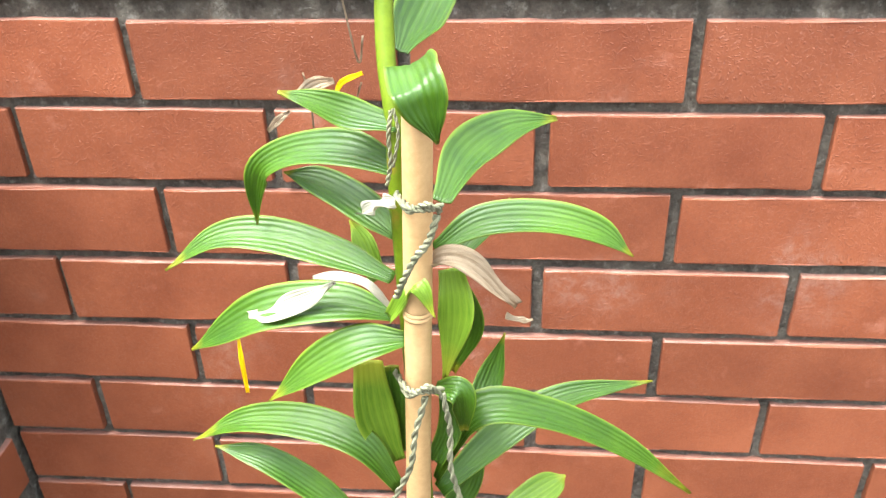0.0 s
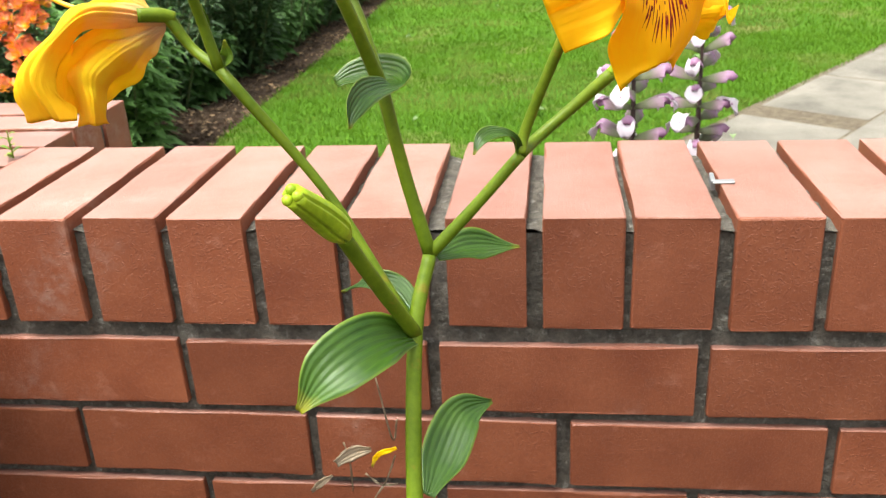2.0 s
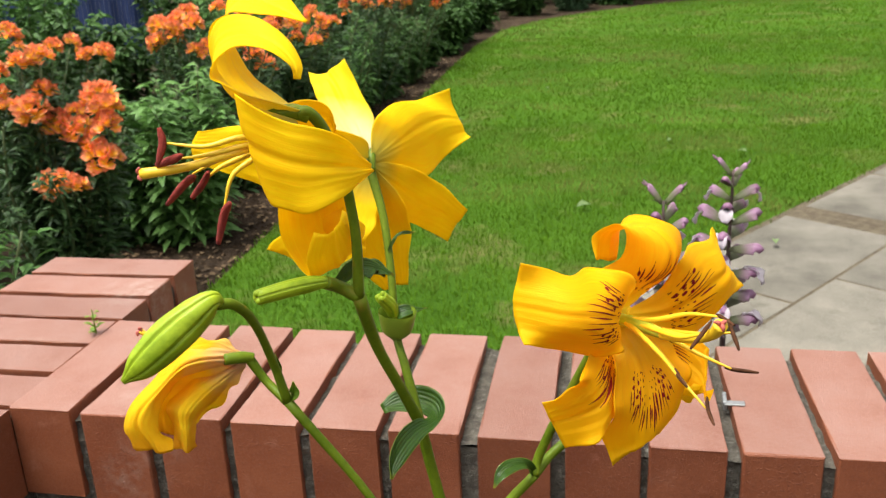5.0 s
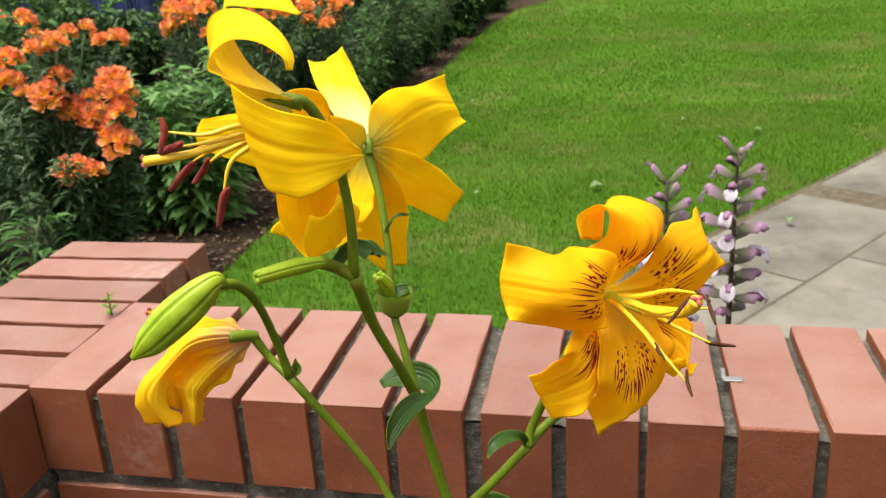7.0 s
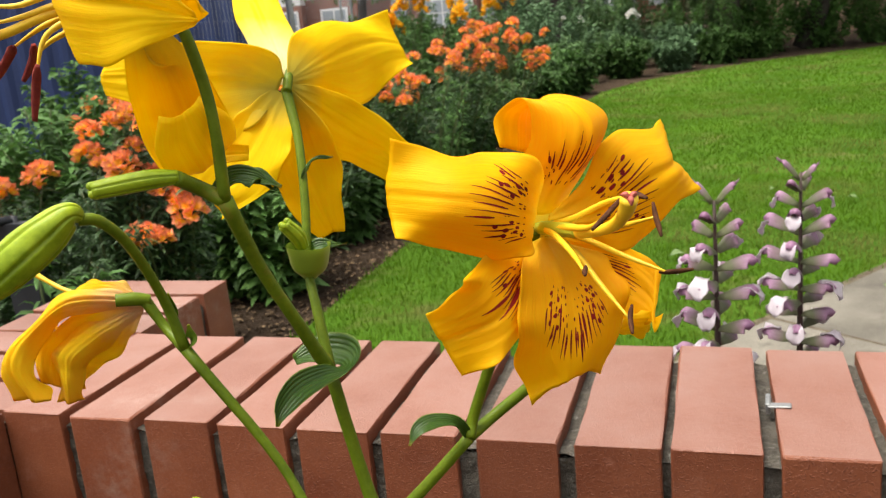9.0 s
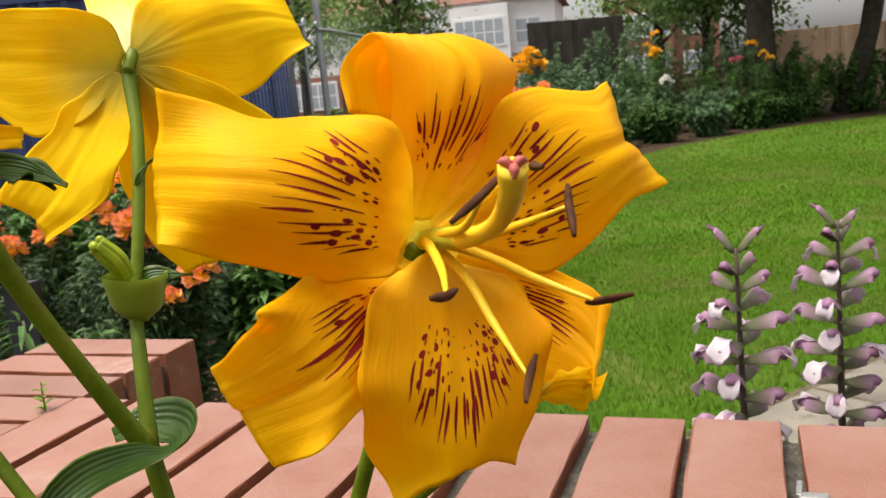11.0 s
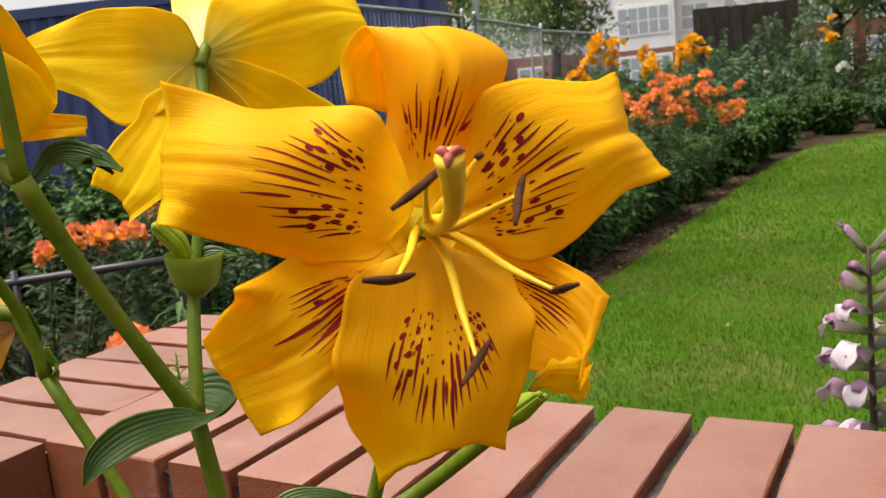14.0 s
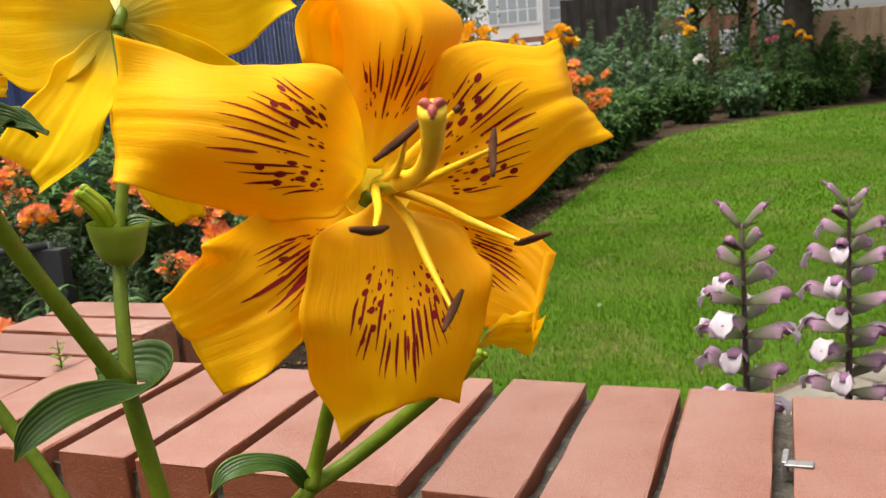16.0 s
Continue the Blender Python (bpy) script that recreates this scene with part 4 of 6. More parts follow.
# the flower in profile
profile = blossom("flower", [(.062, -.325, 1.270), (.055, -.327, 1.273), (.044, -.331, 1.271)], [0.003, 0.0038, 0.0032])
petal(profile, PETAL_YELLOW, [(0.057, -0.326, 1.271), (0.046, -0.33, 1.275), (0.032, -0.335, 1.283), (0.024, -0.337, 1.294), (0.028, -0.34, 1.306), (0.043, -0.346, 1.311), (0.06, -0.354, 1.307), (0.069, -0.358, 1.299), (0.07, -0.36, 1.293)], [0.006, 0.0125, 0.0155, 0.0150, 0.0128, 0.0102, 0.008, 0.005, 0.002], [(0, -0.5, -0.9), (-0.1, -0.5, -0.9), (-0.5, -0.5, -0.6), (-1, -0.4, -0.1), (-0.75, -0.5, 0.5), (0, -0.55, 0.85), (0.6, -0.45, 0.7), (0.9, -0.4, 0.2), (0.95, -0.4, -0.1)])
petal(profile, PETAL_YELLOW, [(0.054, -0.318, 1.27), (0.036, -0.312, 1.275), (0.019, -0.305, 1.289), (0.014, -0.301, 1.309), (0.024, -0.3, 1.322), (0.043, -0.306, 1.319), (0.06, -0.312, 1.312)], [0.006, 0.013, 0.0165, 0.017, 0.015, 0.011, 0.003], [(-0.2, 0.2, -0.95), (-0.4, 0.2, -0.9), (-0.9, 0, -0.4), (-0.95, -0.2, 0.2), (-0.2, -0.4, 0.95), (0.5, -0.4, 0.8), (0.8, -0.4, 0.4)])
broad_petal(profile, PETAL_YELLOW, [(0.057, -0.33, 1.27), (0.045, -0.346, 1.279), (0.042, -0.36, 1.287), (0.066, -0.368, 1.277), (0.087, -0.362, 1.27), (0.094, -0.344, 1.254)], [(0.058, -0.33, 1.268), (0.047, -0.346, 1.270), (0.045, -0.36, 1.265), (0.067, -0.368, 1.259), (0.085, -0.362, 1.256), (0.096, -0.344, 1.251)], [(0.057, -0.33, 1.266), (0.050, -0.346, 1.257), (0.053, -0.36, 1.240), (0.071, -0.368, 1.237), (0.088, -0.362, 1.243), (0.094, -0.344, 1.248)], 7, 0.001, 0.00008)
broad_petal(profile, PETAL_YELLOW, [(0.05, -0.322, 1.265), (0.042, -0.318, 1.239), (0.034, -0.306, 1.207), (0.042, -0.306, 1.189), (0.051, -0.314, 1.186), (0.054, -0.324, 1.2), (0.06, -0.326, 1.214)], [(0.051, -0.322, 1.264), (0.052, -0.308, 1.236), (0.048, -0.292, 1.206), (0.054, -0.294, 1.187), (0.064, -0.306, 1.19), (0.066, -0.316, 1.202), (0.068, -0.322, 1.214)], [(0.053, -0.322, 1.263), (0.066, -0.3, 1.234), (0.07, -0.288, 1.209), (0.072, -0.288, 1.199), (0.075, -0.294, 1.204), (0.077, -0.3, 1.211), (0.069, -0.308, 1.22)], 8, 0.0006, 0.00008)
petal(profile, PETAL_YELLOW, [(0.052, -0.318, 1.267), (0.036, -0.302, 1.26), (0.033, -0.288, 1.257), (0.043, -0.278, 1.259), (0.057, -0.28, 1.262), (0.062, -0.285, 1.256)], [0.005, 0.009, 0.011, 0.012, 0.01, 0.004], [(0, -0.9, 0.2), (-0.7, -0.4, 0.2), (-1, 0.3, 0.2), (-0.2, 0.9, 0.5), (0.3, 0.8, 0.6), (0.7, 0.6, 0.3)])
petal(profile, PETAL_YELLOW, [(0.05, -0.316, 1.265), (0.045, -0.3, 1.237), (0.051, -0.292, 1.214), (0.049, -0.285, 1.193), (0.071, -0.277, 1.19)], [0.005, 0.013, 0.014, 0.0085, 0.003], [(-0.3, -0.6, 0.8), (-0.2, -0.6, 0.8), (0, -0.7, 0.7), (0.2, -0.8, 0.6), (0.2, -0.8, 0.6)], 4, 0.0022)
stamen(profile, [(0.045, -0.335, 1.261), (0.036, -0.345, 1.265), (0.021, -0.35, 1.262), (0.003, -0.352, 1.264)], (0.001, -0.352, 1.271), (0, -0.356, 1.255), red=True)
stamen(profile, [(0.045, -0.335, 1.261), (0.036, -0.345, 1.261), (0.022, -0.348, 1.258), (0.006, -0.35, 1.256)], (-0.004, -0.35, 1.253), (0.011, -0.354, 1.259), red=True)
stamen(profile, [(0.045, -0.335, 1.261), (0.033, -0.338, 1.257), (0.021, -0.34, 1.253), (0.009, -0.342, 1.247)], (-0.006, -0.342, 1.232), (0.012, -0.346, 1.247), red=True)
stamen(profile, [(0.045, -0.335, 1.261), (0.031, -0.33, 1.253), (0.019, -0.332, 1.248), (0.012, -0.334, 1.243)], (0.003, -0.334, 1.233), (0.015, -0.338, 1.247), red=True)
stamen(profile, [(0.045, -0.335, 1.261), (0.042, -0.345, 1.256), (0.033, -0.352, 1.249), (0.029, -0.356, 1.235)], (0.024, -0.356, 1.218), (0.034, -0.36, 1.239), red=True)
style(profile, [(0.045, -0.335, 1.261), (0.032, -0.345, 1.258), (0.01, -0.348, 1.252), (-0.012, -0.35, 1.249)], [0.0022, 0.002, 0.002, 0.0026])
# the withering flower
withering = blossom("flower", [(-.008, -.263, 1.112), (-.014, -.267, 1.114), (-.022, -.273, 1.115)], [0.003, 0.0036, 0.0034])
broad_petal(withering, PETAL_WILTED, [(-0.012, -0.264, 1.114), (-0.028, -0.268, 1.12), (-0.043, -0.276, 1.122), (-0.058, -0.288, 1.112), (-0.069, -0.298, 1.099), (-0.073, -0.304, 1.085), (-0.073, -0.304, 1.071)], [(-0.012, -0.264, 1.11), (-0.025, -0.276, 1.117), (-0.038, -0.292, 1.12), (-0.049, -0.306, 1.11), (-0.058, -0.312, 1.1), (-0.06, -0.314, 1.09), (-0.055, -0.312, 1.074)], [(-0.013, -0.264, 1.108), (-0.027, -0.274, 1.11), (-0.041, -0.288, 1.11), (-0.05, -0.298, 1.102), (-0.050, -0.306, 1.087), (-0.047, -0.307, 1.080), (-0.044, -0.307, 1.073)], 3, 0.0026, 0.00014)
broad_petal(withering, PETAL_WILTED, [(-0.013, -0.264, 1.11), (-0.03, -0.27, 1.105), (-0.046, -0.28, 1.101), (-0.054, -0.288, 1.092), (-0.053, -0.29, 1.085), (-0.051, -0.292, 1.077), (-0.051, -0.294, 1.067)], [(-0.013, -0.264, 1.108), (-0.023, -0.274, 1.105), (-0.033, -0.288, 1.1), (-0.038, -0.298, 1.094), (-0.039, -0.3, 1.087), (-0.038, -0.302, 1.081), (-0.039, -0.302, 1.069)], [(-0.013, -0.264, 1.106), (-0.021, -0.268, 1.099), (-0.028, -0.276, 1.091), (-0.035, -0.284, 1.085), (-0.038, -0.288, 1.081), (-0.038, -0.29, 1.075), (-0.037, -0.292, 1.067)], 8, 0.0026, 0.00014)
broad_petal(withering, PETAL_WILTED, [(-0.013, -0.263, 1.111), (-0.032, -0.272, 1.114), (-0.05, -0.284, 1.105), (-0.061, -0.29, 1.095), (-0.064, -0.292, 1.086), (-0.062, -0.293, 1.076)], [(-0.013, -0.263, 1.108), (-0.029, -0.272, 1.103), (-0.042, -0.28, 1.095), (-0.051, -0.284, 1.088), (-0.053, -0.286, 1.080), (-0.053, -0.288, 1.071)], [(-0.014, -0.263, 1.105), (-0.022, -0.264, 1.093), (-0.031, -0.268, 1.082), (-0.04, -0.276, 1.076), (-0.044, -0.280, 1.073), (-0.044, -0.283, 1.068)], 5, 0.0026, 0.00014)
broad_petal(withering, PETAL_WILTED, [(-0.013, -0.26, 1.113), (-0.031, -0.258, 1.121), (-0.048, -0.26, 1.12), (-0.06, -0.264, 1.112)], [(-0.013, -0.262, 1.112), (-0.03, -0.266, 1.122), (-0.046, -0.272, 1.121), (-0.058, -0.278, 1.108)], [(-0.013, -0.264, 1.111), (-0.027, -0.27, 1.119), (-0.042, -0.28, 1.116), (-0.052, -0.288, 1.1)], 9, 0.0026, 0.00014)
style(withering, [(-0.043, -0.27, 1.116), (-0.059, -0.268, 1.12), (-0.069, -0.268, 1.125), (-0.076, -0.268, 1.129)], [0.0012, 0.0012, 0.0013, 0.0018])
# bud and seed pods
stalk(lily, "bud", POD, [(-.001, -.311, 1.169), (-.004, -.315, 1.171), (-.013, -.32, 1.164), (-.025, -.328, 1.154), (-.037, -.336, 1.143), (-.046, -.341, 1.1355)], [0.003, 0.0062, 0.0096, 0.0108, 0.0082, 0.0018], sides=72, ridges=6, ridge=0.17, label="plump pale green unopened flower bud")
pod([(.063, -.324, 1.188), (.055, -.330, 1.1885), (.046, -.336, 1.188), (.035, -.3445, 1.187)], [0.0030, 0.0042, 0.0043, 0.0038])
pod([(.085, -.339, 1.028), (.083, -.344, 1.034), (.079, -.353, 1.044), (.0735, -.367, 1.057)], [0.0042, 0.0068, 0.0066, 0.005])
pod([(0.206, -0.228, 1.072), (0.212, -0.228, 1.077), (0.22, -0.227, 1.083)], [0.0034, 0.0044, 0.003])
pod([(0.075, -0.243, 1.135), (0.074, -0.246, 1.142), (0.07, -0.25, 1.149)], [0.0036, 0.0044, 0.0038])
# the plant's top, save the facing flower, shifted west to fit the camera's view
for ob in lily.children_recursive:
    if ob != facing and ob.parent != facing:
        for q in ob.data.vertices:
            s = min(1.0, max(0.0, (q.co.z - 0.94) / 0.14))
            q.co.x -= 0.0025 * s * s * (3 - 2 * s)
# cane and twine
CANE_TOP, CANE_FOOT = Vector((0.123, -0.376, 0.876)), Vector((0.093, -0.363, 0.1))
twine([(0.131, -0.392, 0.829), (0.127, -0.393, 0.817), (0.121, -0.392, 0.808), (0.115, -0.388, 0.794), (0.11, -0.38, 0.779)], 0.0016)
twine([(0.123, -0.393, 0.732), (0.117, -0.392, 0.708), (0.113, -0.39, 0.682), (0.102, -0.382, 0.65)], 0.0016)
twine([(0.13, -0.388, 0.73), (0.133, -0.386, 0.706), (0.133, -0.385, 0.678), (0.137, -0.382, 0.652)], 0.0016)
twine([(0.11, -0.362, 0.861), (0.109, -0.365, 0.852), (0.109, -0.366, 0.839), (0.107, -0.366, 0.828)], 0.001)
twine([(0.111, -0.362, 0.862), (0.113, -0.365, 0.852), (0.11, -0.366, 0.837)], 0.0008)
twine([(0.11, -0.362, 0.822), (0.118, -0.388, 0.831), (0.126, -0.396, 0.834), (0.133, -0.39, 0.832)], 0.0016)
twine([(0.111, -0.362, 0.821), (0.119, -0.389, 0.829), (0.127, -0.397, 0.837), (0.132, -0.39, 0.829)], 0.0013)
twine([(0.104, -0.362, 0.72), (0.114, -0.388, 0.732), (0.122, -0.394, 0.736), (0.13, -0.386, 0.731)], 0.0016)
twine([(0.106, -0.362, 0.717), (0.114, -0.388, 0.728), (0.124, -0.395, 0.74), (0.13, -0.386, 0.727)], 0.0014)
# shrivelled scraps caught in a cobweb
scrap([(0.051, -0.2, 0.798), (0.056, -0.2, 0.808), (0.069, -0.2, 0.814)], [0.0009, 0.0019, 0.0013], PETAL_YELLOW, "shrivelled yellow petal strip caught in a cobweb")
scrap([(0.023, -0.19, 0.792), (0.036, -0.19, 0.802), (0.049, -0.19, 0.805)], [0.0027, 0.0053, 0.0021], PAPERY, "dried brown leaf scrap caught in a cobweb")
scrap([(0.006, -0.2, 0.775), (0.014, -0.2, 0.783), (0.022, -0.2, 0.789)], [0.0013, 0.0027, 0.0011], PAPERY, "dried brown leaf scrap caught in a cobweb")
scrap([(0.03, -0.19, 0.81), (0.033, -0.19, 0.793), (0.033, -0.19, 0.768)], [0.0006, 0.0006, 0.0006], PAPERY, "dry brown thread-like stalk caught in a cobweb")
scrap([(0.049, -0.2, 0.768), (0.06, -0.2, 0.786), (0.068, -0.2, 0.808)], [0.0006, 0.0006, 0.0006], PAPERY, "dry brown thread-like stalk caught in a cobweb")
scrap([(0.046, -0.2, 0.792), (0.056, -0.2, 0.783), (0.068, -0.2, 0.784)], [0.0006, 0.0006, 0.0006], PAPERY, "dry brown thread-like stalk caught in a cobweb")
scrap([(0.059, -0.2, 0.869), (0.067, -0.2, 0.821), (0.071, -0.2, 0.837)], [0.0006, 0.0006, 0.0006], PAPERY, "dry brown thread-like stalk caught in a cobweb")
cane = holder("bamboo_cane", CANE_FOOT, "tan bamboo garden cane standing upright in the soil", "garden cane")
way = CANE_TOP - CANE_FOOT
cuts = [0.0, 0.22, 0.45, 0.665, 0.86, 1.0]
for a, b in zip(cuts, cuts[1:]):
    p, q = way * a, way * b
    bm = tube(bmesh.new(), [p, p.lerp(q, 0.03), p.lerp(q, 0.06), p.lerp(q, 0.5), p.lerp(q, 0.95), p.lerp(q, 0.985), q], [0.0070, 0.0062, 0.0066, 0.0065, 0.0065, 0.0072, 0.0069], 18, 30, 0.02)
    part("cane_segment", bm, CANE, cane)

# ---- paving ----
AWAY, OVER = Vector((0.597, 0.803, 0)), Vector((0.803, -0.597, 0))
path = tagged(sheet("path", [tuple((Vector((0.83, 2.13, 0)) + AWAY * a + OVER * b).xy) for a, b in ((-1.35, -0.495), (16, -0.495), (16, 2.4), (-1.35, 2.4))], GROUND + 0.0015, VERGE), "garden path of pale concrete slabs", "path", kind="structure")


def slab_mesh(length, width):
    bm = box(bmesh.new(), (-length / 2, -width / 2, -0.03), (length / 2, width / 2, 0.0), 0.004, 1)
    me = bpy.data.meshes.new("slab")
    bm.to_mesh(me)
    bm.free()
    me.materials.append(SLAB)
    return me


narrow, wide = slab_mesh(0.868, 0.462), slab_mesh(0.868, 0.592)
slabs = random.Random(7)
for j in range(5):
    for i in range(-2, 18):
        a = 0.88 * (i + 0.5) + (0.0, 0.30, 0.0, 0.44, 0.1)[j]
        b = -0.235 if j == 0 else 0.30 + 0.60 * (j - 1)
        if a < -1.1 or (Vector((0.83, 2.13, 0)) + AWAY * a + OVER * b).y < 0.85:
            continue
        ob = new("slab", narrow if j == 0 else wide)
        ob.parent = path
        c = Vector((0.83, 2.13, 0)) + AWAY * a + OVER * b
        ob.location = (c.x, c.y, GROUND + 0.004 + slabs.uniform(-0.002, 0.002))
        ob.rotation_euler = (slabs.uniform(-0.003, 0.003), slabs.uniform(-0.003, 0.003), math.atan2(AWAY.y, AWAY.x))

# ---- grass ----
rng = np.random.default_rng(5)


def inside(x, y, poly):
    hit = np.zeros(len(x), bool)
    for (x0, y0), (x1, y1) in zip(poly, poly[1:] + poly[:1]):
        if y0 == y1:
            continue
        cross = (y0 > y) != (y1 > y)
        hit ^= cross & (x < (x1 - x0) * (y - y0) / (y1 - y0) + x0)
    return hit


def grass(name, count, lo, hi, height, width):
    x, y = rng.uniform(lo[0], hi[0], count), rng.uniform(lo[1], hi[1], count)
    keep = inside(x, y, LAWN)
    x, y = x[keep], y[keep]
    k = len(x)
    x, y = x + rng.normal(0, 0.012, k), y + rng.normal(0, 0.012, k)
    a, lean, h = rng.uniform(0, 6.283, k), rng.uniform(0.1, 0.9, k), height * rng.uniform(0.55, 1.2, k)
    w = width * rng.uniform(0.7, 1.3, k)
    d = np.stack([np.cos(a), np.sin(a)], 1)
    s = np.stack([-d[:, 1], d[:, 0]], 1) * w[:, None]
    root = np.stack([x, y], 1)
    mid, tip = root + d * (h * lean * 0.35)[:, None], root + d * (h * lean)[:, None]
    z = GROUND - 0.004
    v = np.stack([np.c_[root - s, np.full(k, z)], np.c_[root + s, np.full(k, z)], np.c_[mid + s * 0.8, z + h * 0.6], np.c_[mid - s * 0.8, z + h * 0.6], np.c_[tip, z + h * (1.05 - 0.4 * lean)]], 1).reshape(-1, 3)
    o = np.arange(k) * 5
    faces = [f for i in o.tolist() for f in ((i, i + 1, i + 2, i + 3), (i + 3, i + 2, i + 4))]
    uv = np.tile(np.array([[0, 0], [1, 0], [1, .6], [0, .6], [.5, 1]]), (k, 1))
    tagged(stuff_mesh(name, v.tolist(), faces, GRASS, None, uv), "short mown green grass blades", "grass", kind="stuff")


grass("grass", 90000, (-1.35, 1.0), (2.2, 5.0), 0.032, 0.0017)
grass("grass", 70000, (-2.0, 5.0), (5.0, 10.0), 0.034, 0.003)
grass("grass", 40000, (-2.2, 10.0), (8.0, 17.0), 0.036, 0.005)

# ---- border plants ----
BUSH = thin("dark_bush_leaf", (0.028, 0.068, 0.015), (0.08, 0.16, 0.034), 0.2, 0.5, island=0.3, shine=0.2)
DEEP = thin("deep_green_leaf", (0.020, 0.048, 0.014), (0.060, 0.115, 0.032), 0.2, 0.5, island=0.3, shine=0.3)
BUSH_LIGHT = thin("mid_green_leaf", (0.05, 0.12, 0.025), (0.11, 0.22, 0.05), 0.25, 0.5, island=0.3, shine=0.2)
PHLOX = thin("fresh_green_leaf", (0.085, 0.18, 0.04), (0.18, 0.33, 0.085), 0.3, 0.5, island=0.3, shine=0.3)
# leaves of distant shrubs, lighter and greyer: haze put into the colour
FAR_LEAF = thin("grey_green_leaf", (0.06, 0.12, 0.042), (0.145, 0.24, 0.09), 0.3, 0.5, island=0.3, shine=0.2)
BLUE_GREEN = thin("blue_green_leaf", (0.07, 0.135, 0.062), (0.15, 0.25, 0.115), 0.25, 0.5, island=0.3, shine=0.2)
ORANGE = thin("orange_petal", (0.70, 0.19, 0.08), (0.95, 0.40, 0.18), 0.28, 0.5, island=0.32, base=(1.0, 0.60, 0.05), base_at=(0.62, 0.34), tip=(0.62, 0.13, 0.10), tip_at=(0.78, 1.1))
YELLOW = thin("border_yellow_petal", (0.82, 0.38, 0.01), (0.92, 0.55, 0.03), 0.3, 0.5, island=0.2)
WHITE = thin("white_petal", (0.66, 0.64, 0.58), (0.82, 0.80, 0.76), 0.3, 0.5, island=0.15)
PINK = thin("pink_petal", (0.55, 0.08, 0.16), (0.75, 0.22, 0.30), 0.3, 0.5, island=0.2)
TREE_LEAF = thin("light_tree_leaf", (0.10, 0.19, 0.045), (0.22, 0.34, 0.10), 0.35, 0.5, island=0.3, shine=0.2)
TWIG = surface("plant_stem", (0.05, 0.08, 0.02), (0.12, 0.14, 0.05), 20, 200, 0.7, 0.3, 0.001)
BARK = surface("tree_bark", (0.02, 0.016, 0.012), (0.07, 0.055, 0.042), 8, 60, 0.95, 1.0, 0.02)


def floret_mesh(name, material, count, spread, size, petals=6):
    """A head of open trumpet flowers."""
    g = np.random.default_rng(len(name) * 7 + count)
    bases, ways, lens = [], [], []
    for i in range(count):
        a, e = 2.4 * i, 1.25 * (1 - (i + 0.5) / count) ** 0.8
        axis = np.array([math.cos(a) * math.sin(e * 1.2), math.sin(a) * math.sin(e * 1.2), math.cos(e * 1.2) * 0.8 + 0.15])
        axis /= np.linalg.norm(axis)
        c = axis * spread * g.uniform(0.75, 1.1)
        u = np.cross(axis, [0.3, 0.2, 0.9])
        u /= np.linalg.norm(u)
        w = np.cross(axis, u)
        for k in range(petals):
            b = 6.283 * k / petals + i
            ways.append(axis * g.uniform(0.55, 0.95) + (u * math.cos(b) + w * math.sin(b)) * 0.75)
            bases.append(c)
            lens.append(size * g.uniform(0.85, 1.15))
    lens = np.array(lens)
    v, f, uv = many_leaves(np.array(bases), np.array(ways), lens, lens * 0.8, np.full(len(lens), -0.12), g, 0.52)
    ob = stuff_mesh(name, v, f, material, None, uv)
    me = ob.data
    bpy.data.objects.remove(ob)
    return me


ALSTRO = [floret_mesh("flower_head", ORANGE, n, 0.055, 0.047) for n in (11, 13, 10)]
LILIES = [floret_mesh("flower_head", YELLOW, n, 0.09, 0.10) for n in (5, 4)]
ROSES = [floret_mesh("flower_head", WHITE, n, 0.03, 0.06, 7) for n in (5, 4)]
PINKS = [floret_mesh("flower_head", PINK, n, 0.04, 0.05) for n in (7,)]


